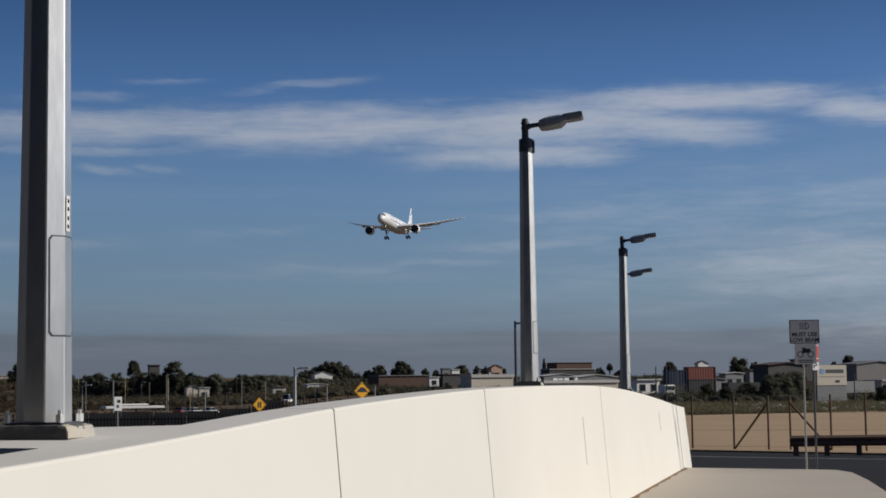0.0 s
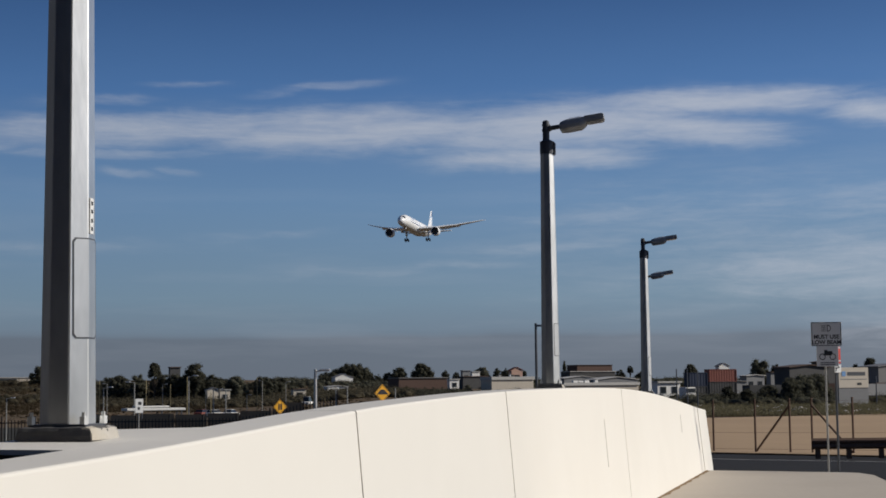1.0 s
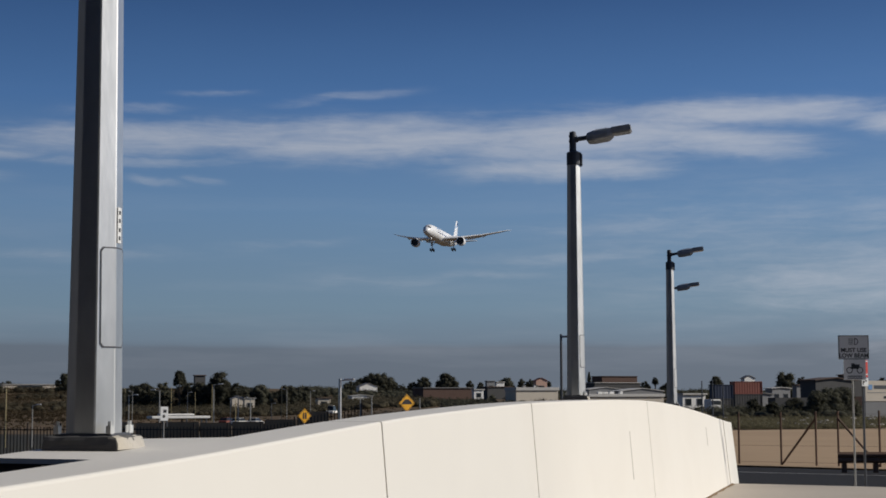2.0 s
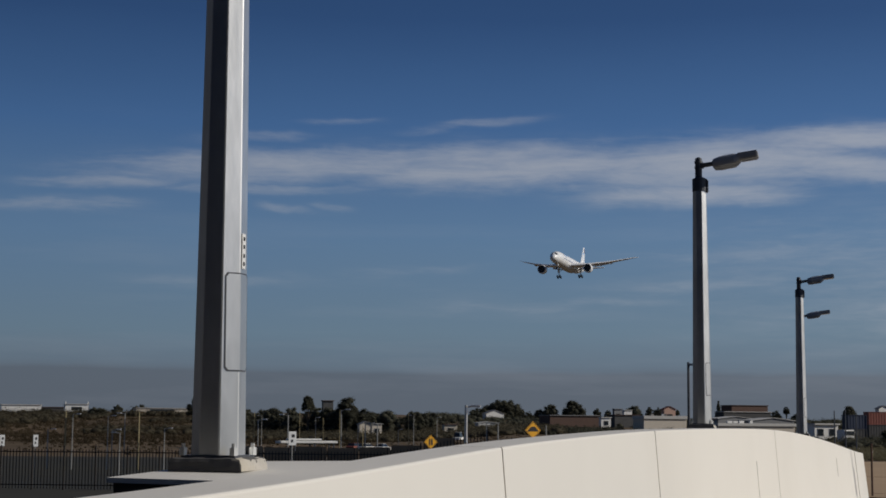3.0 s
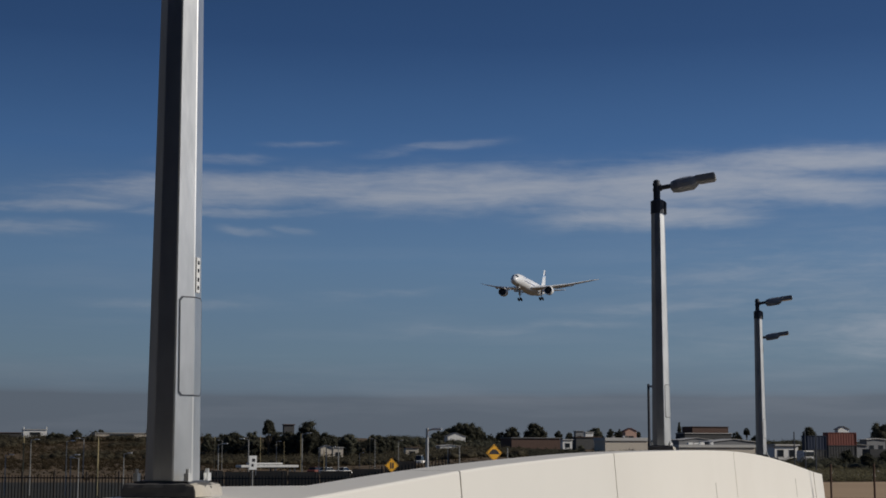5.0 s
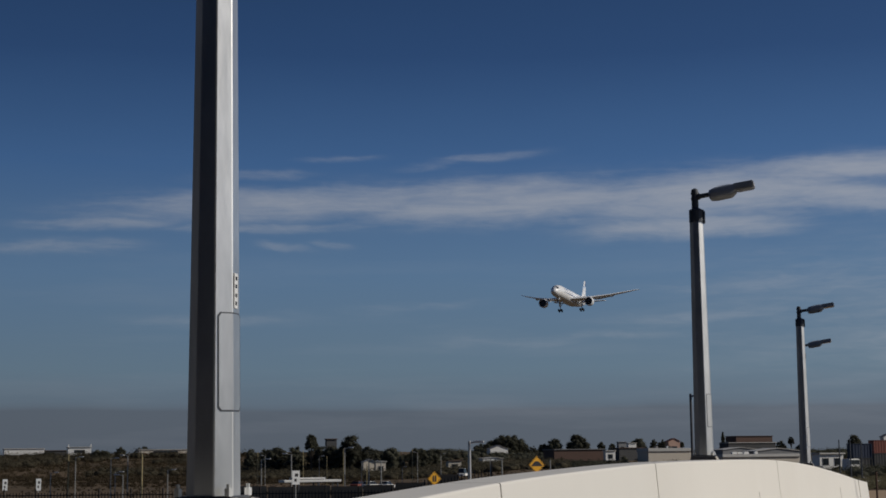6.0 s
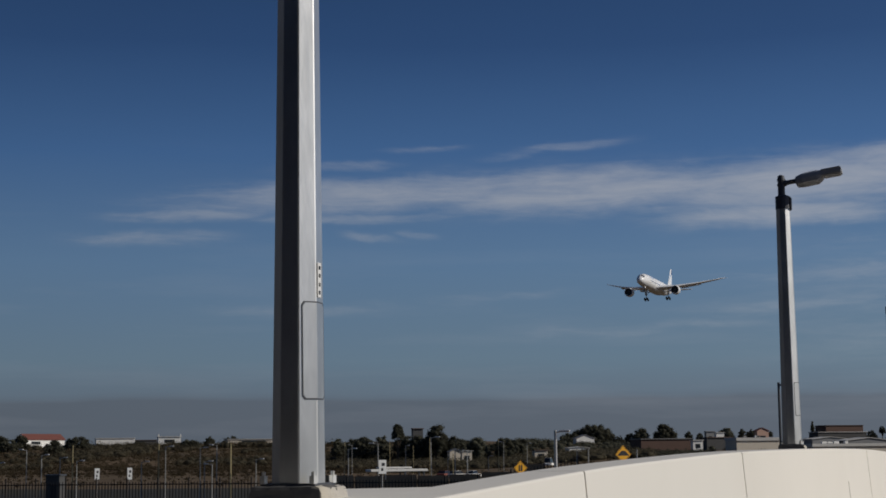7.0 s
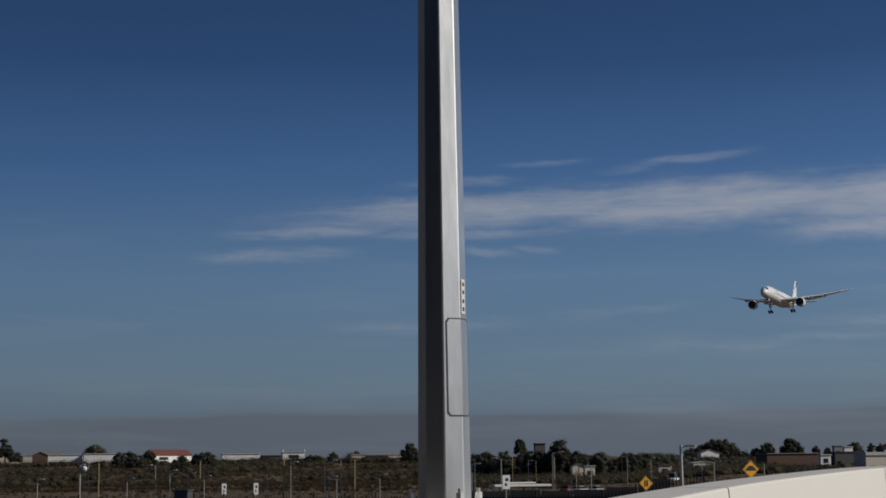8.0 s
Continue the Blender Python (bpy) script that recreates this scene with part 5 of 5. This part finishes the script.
# ---------------------------------------------------------------- airliner
def airliner(m):
    """A twin-engined airliner on approach, wheels down. Nose towards +y, right wing towards +x."""
    ob = thing("airliner", m, "white twin-engined airliner with blue stripe, landing gear down", "aircraft")
    stations = [(31.4, 0.05, -0.9), (31.0, 0.75, -0.85), (30.0, 1.45, -0.7), (28.5, 2.05, -0.45), (26.5, 2.55, -0.2), (24.0, 2.83, -0.05), (20.0, 2.9, 0), (-8.0, 2.9, 0), (-14.0, 2.75, 0.15), (-20.0, 2.2, 0.65), (-26.0, 1.35, 1.3), (-30.0, 0.65, 1.75), (-31.4, 0.25, 1.9)]

    def ring_at(y, r, z, n=28):
        return [(r * math.sin(2 * math.pi * k / n), y, z + r * 1.03 * math.cos(2 * math.pi * k / n)) for k in range(n)]

    bm = bmesh.new()
    loft(bm, [ring_at(*s) for s in stations])
    part("fuselage", bm, M["plane_white"], ob, smooth=True)

    def skin(y, ang, lift=0.03):
        ys = [s[0] for s in stations][::-1]
        r = interp(y, ys, [s[1] for s in stations][::-1]) + lift
        z = interp(y, ys, [s[2] for s in stations][::-1])
        return (r * math.sin(radians(ang)), y, z + r * 1.03 * math.cos(radians(ang)))

    def patch(name, y0, y1, a0, a1, mat, taper=0.0, n=24, m_rows=4):
        bm = bmesh.new()
        rows = []
        for k in range(n + 1):
            u = k / n
            y = y0 + (y1 - y0) * u
            shrink = 1.0 - taper * (1 - u)
            mid = (a0 + a1) / 2
            rows.append([bm.verts.new(skin(y, mid + (a0 + (a1 - a0) * j / m_rows - mid) * shrink)) for j in range(m_rows + 1)])
        for p, q in zip(rows, rows[1:]):
            for j in range(m_rows):
                bm.faces.new((p[j], p[j + 1], q[j + 1], q[j]))
        return part(name, bm, M[mat], ob, smooth=True)

    for side in (-1, 1):
        patch("stripe", 22.0, -26.0, side * 86, side * 100, "plane_blue", 0.75)
        patch("cabin_windows", 22.0, -18.0, side * 77, side * 77.8, "window", 0.0, 24, 1)
        patch("cockpit_window", 29.3, 28.1, side * 8, side * 58, "window", 0.0, 4, 6)
        patch("title_bar", 20.0, 14.0, side * 52, side * 60, "plane_sky", 0.0, 8, 2)

    def foil(rows_in, mat, name, parent=ob):
        """rows of leading edge x, y, z, chord, thickness."""
        bm = bmesh.new()
        rings = []
        for x, y, z, chord, thick in rows_in:
            ring = []
            for u, v in ((0.0, -0.15), (0.0, 0.35), (0.03, 0.75), (0.10, 1.0), (0.25, 1.15), (0.6, 0.8), (1.0, 0.03), (1.0, -0.03), (0.6, -0.35), (0.25, -0.5), (0.06, -0.4)):
                ring.append((x, y - u * chord, z + v * thick / 1.6))
            rings.append(ring)
        loft(bm, rings)
        bmesh.ops.recalc_face_normals(bm, faces=bm.faces)
        return part(name, bm, M[mat], parent)

    for side in (-1, 1):
        wing = foil([(side * x, y, z, c, t) for x, y, z, c, t in ((1.5, 10.0, -1.7, 13.5, 1.7), (3.0, 9.0, -1.6, 12.3, 1.6), (10.0, 4.4, -0.75, 7.6, 0.9), (18.0, -2.2, 1.0, 5.2, 0.55), (25.5, -9.2, 3.2, 3.2, 0.32), (28.5, -13.6, 4.4, 1.9, 0.2), (30.0, -17.2, 5.0, 0.7, 0.1))], "plane_white", "wing")
        foil([(side * x, y, z, c, t) for x, y, z, c, t in ((3.6, -3.0, -2.05, 3.2, 0.4), (9.4, -3.6, -1.35, 2.2, 0.3))], "plane_grey", "flap", wing)
        foil([(side * x, y, z, c, t) for x, y, z, c, t in ((11.2, -3.6, -0.75, 2.0, 0.28), (19.5, -7.6, 1.2, 1.4, 0.2))], "plane_grey", "flap", wing)
        for fx, fy, fz in ((8.0, -2.0, -1.5), (14.0, -3.0, -0.3), (18.5, -5.6, 0.75)):
            bm = bmesh.new()
            loft(bm, [[(side * fx + r * math.cos(a2), fy + dy, fz + 1.3 * r * math.sin(a2)) for a2 in [k * math.pi / 4 for k in range(8)]] for dy, r in ((2.2, 0.06), (1.0, 0.3), (-1.5, 0.28), (-3.4, 0.05))])
            part("flap_fairing", bm, M["plane_grey"], wing, smooth=True)
        # engine: hollow nacelle, fan, hub, pylon
        ex, ey, ez = side * 11.2, 9.6, -3.3
        bm = bmesh.new()
        rings = []
        for dy, r in ((0.30, 1.75), (0.55, 1.85), (0.50, 1.96), (0.2, 2.05), (-0.6, 2.12), (-2.5, 2.05), (-4.6, 1.5)):
            rings.append([(ex + r * math.sin(k * math.pi / 14), ey + dy, ez + r * math.cos(k * math.pi / 14)) for k in range(28)])
        loft(bm, rings, caps=False)
        bmesh.ops.recalc_face_normals(bm, faces=bm.faces)
        nacelle = part("engine", bm, M["plane_white"], ob, smooth=True)
        bm = bmesh.new()
        tube(bm, (ex, ey - 0.5, ez), (ex, ey - 0.7, ez), 1.68, n=28)
        part("fan", bm, M["black"], nacelle)
        # inner barrel in a dark colour that stands for the shade inside the nacelle
        bm = bmesh.new()
        loft(bm, [[(ex + r * math.sin(k * math.pi / 14), ey + dy, ez + r * math.cos(k * math.pi / 14)) for k in range(28)] for dy, r in ((0.31, 1.76), (-0.2, 1.70), (-0.9, 1.69))], caps=False)
        part("intake", bm, M["dark_steel"], nacelle, "intake lining darkened for the shade inside", smooth=True)
        part("hub", fresh(tube, (ex, ey - 0.5, ez), (ex, ey + 0.1, ez), 0.45, 0.05, 14), M["dark_steel"], nacelle)
        part("exhaust", fresh(tube, (ex, ey - 4.0, ez), (ex, ey - 6.2, ez), 0.9, 0.35, 16), M["dark_steel"], nacelle)
        bm = bmesh.new()
        loft(bm, [[(ex + dx, y, z) for dx, y, z in ((-0.2, ey - 0.6, ez + 1.7), (0.2, ey - 0.6, ez + 1.7), (0.2, ey - 7.0, ez + 1.9), (-0.2, ey - 7.0, ez + 1.9))], [(ex + dx, y, z) for dx, y, z in ((-0.15, ey - 2.4, ez + 2.3), (0.15, ey - 2.4, ez + 2.3), (0.15, ey - 7.5, ez + 2.5), (-0.15, ey - 7.5, ez + 2.5))]])
        part("pylon", bm, M["plane_white"], ob)
        # tailplane
        foil([(side * x, y, z, c, t) for x, y, z, c, t in ((0.6, -23.5, 1.5, 5.8, 0.6), (9.8, -30.0, 2.3, 2.0, 0.2))], "plane_grey", "tailplane")
        # main gear: strut, drag brace, four wheels on a beam
        gx, gy = side * 5.3, -0.5
        gear = part("main_gear", fresh(tube, (gx, gy, -1.6), (gx, gy, -5.75), 0.28, 0.2, 10), M["lamp_grey"], ob)
        part("brace", fresh(tube, (gx - side * 1.8, gy, -1.8), (gx, gy, -4.0), 0.12, n=6), M["lamp_grey"], gear)
        part("gear_door", fresh(box, (gx + side * 0.45, gy, -2.9), (0.08, 1.6, 2.0), 0.02), M["plane_white"], gear)
        part("bogie", fresh(tube, (gx, gy + 0.85, -5.75), (gx, gy - 0.85, -6.05), 0.14, n=8), M["lamp_grey"], gear)
        for dx in (-0.65, 0.65):
            for dy, dz in ((0.78, -5.75), (-0.78, -6.05)):
                part("wheel", fresh(tube, (gx + dx - 0.24, gy + dy, dz), (gx + dx + 0.24, gy + dy, dz), 0.64, n=18), M["tyre"], gear)
    nose = part("nose_gear", fresh(tube, (0, 23.0, -2.6), (0, 23.1, -4.6), 0.16, 0.12, 8), M["lamp_grey"], ob)
    for dx in (-0.35, 0.35):
        part("wheel", fresh(tube, (dx - 0.16, 23.1, -4.7), (dx + 0.16, 23.1, -4.7), 0.5, n=16), M["tyre"], nose)
        part("gear_door", fresh(box, (dx * 1.6, 23.0, -3.2), (0.05, 1.4, 0.9), 0.01), M["plane_white"], nose)
    # fin with slanting blue bars on white
    bm = bmesh.new()
    fin_rows = [(-19.5, 2.2, 9.6, 0.5), (-22.2, 4.5, 7.2, 0.42), (-26.6, 11.2, 3.4, 0.22), (-27.2, 12.2, 2.3, 0.12)]
    loft(bm, [[(-t, y - c * 0.35, z), (0, y, z), (t, y - c * 0.35, z), (0.02, y - c, z), (-0.02, y - c, z)] for y, z, c, t in fin_rows])
    bmesh.ops.recalc_face_normals(bm, faces=bm.faces)
    fin = part("fin", bm, M["plane_white"], ob, "white tail fin with blue slanting bars")
    for side in (-1, 1):
        for lo, hi, mat, a, b in ((9.4, 11.8, "plane_blue", 0.40, 0.97), (8.4, 9.4, "plane_sky", 0.08, 0.40), (6.6, 8.0, "plane_sky", 0.10, 0.7), (4.9, 6.2, "plane_sky", 0.12, 0.8), (3.2, 4.4, "plane_blue", 0.35, 0.8)):
            bm = bmesh.new()
            quad = []
            for z, u in ((lo, a), (lo, b), (hi - 0.3, b), (hi, a)):
                zs = [r[1] for r in fin_rows]
                y, c, t = (interp(z, zs, [r[n] for r in fin_rows]) for n in (0, 2, 3))
                w = t * (u / 0.35 if u < 0.35 else 1 - (u - 0.35) / 0.65) + 0.05
                quad.append(bm.verts.new((side * w, y - u * c, z)))
            bm.faces.new(quad)
            part("fin_bar", bm, M[mat], fin)
    belly = bmesh.new()
    loft(belly, [[(1.0 * r * math.sin(2 * math.pi * k / 20), y, -1.9 + 0.55 * r * math.cos(2 * math.pi * k / 20)) for k in range(20)] for y, r in ((11.5, 0.3), (9.0, 2.4), (3.0, 3.3), (-5.0, 3.2), (-9.5, 1.2), (-11.0, 0.2))])
    part("belly_fairing", belly, M["plane_white"], ob, smooth=True)
    return ob


airliner(pose(-22.0, 738.9, 79.0, 2.0, 0.12, 167.2))


# ---------------------------------------------------------------- parked vehicles and a kiosk
def parked_car(x, y, turn, mat, label, high=1.45):
    ob = thing("parked_car", pose(x, y, ground_z(x, y), 0, 0, turn), label, "car", "cars in the car park")
    bm = bmesh.new()
    prism(bm, [(-2.1, 0.35), (2.1, 0.35), (2.15, 0.75), (1.2, 0.92), (-1.9, 0.95), (-2.15, 0.8)], -0.88, 0.88)
    part("body", bm, M[mat], ob)
    bm = bmesh.new()
    loft(bm, [[(-1.8, -0.8, 0.93), (1.1, -0.8, 0.93), (1.1, 0.8, 0.93), (-1.8, 0.8, 0.93)], [(-1.4, -0.65, high), (0.3, -0.65, high), (0.3, 0.65, high), (-1.4, 0.65, high)]])
    part("cabin", bm, M["window"], ob)
    part("roof", fresh(box, (-0.55, 0, high + 0.02), (1.75, 1.32, 0.05), 0.015), M[mat], ob)
    for wx in (-1.35, 1.35):
        for sy in (-0.8, 0.8):
            part("wheel", fresh(tube, (wx, sy - 0.1, 0.33), (wx, sy + 0.1, 0.33), 0.33, n=16), M["tyre"], ob)
    return ob


for x, y, turn, mat, label, high in ((-49.2, 305, 60, "white_wall", "white car parked by lamp posts", 1.45), (-45.4, 300, 75, "white_wall", "white car parked by lamp posts", 1.45), (-38.6, 380, 80, "white_wall", "white van parked at the car park's edge", 2.1), (-52.5, 310, 70, "red_steel", "red car parked by lamp posts", 1.45)):
    parked_car(x, y, turn, mat, label, high)

kiosk = thing("kiosk", pose(-71.0, 162, ground_z(-71.0, 162)), "small dark kiosk in the car park", "kiosk")
part("body", fresh(box, (0, 0, 1.5), (1.6, 1.5, 3.0), 0.03), M["dark_wall"], kiosk)
part("roof", fresh(box, (0, 0, 3.08), (1.9, 1.8, 0.16), 0.03), M["dark_steel"], kiosk)
part("door", fresh(box, (0.2, -0.77, 1.0), (0.75, 0.05, 1.95), 0.01), M["black"], kiosk)
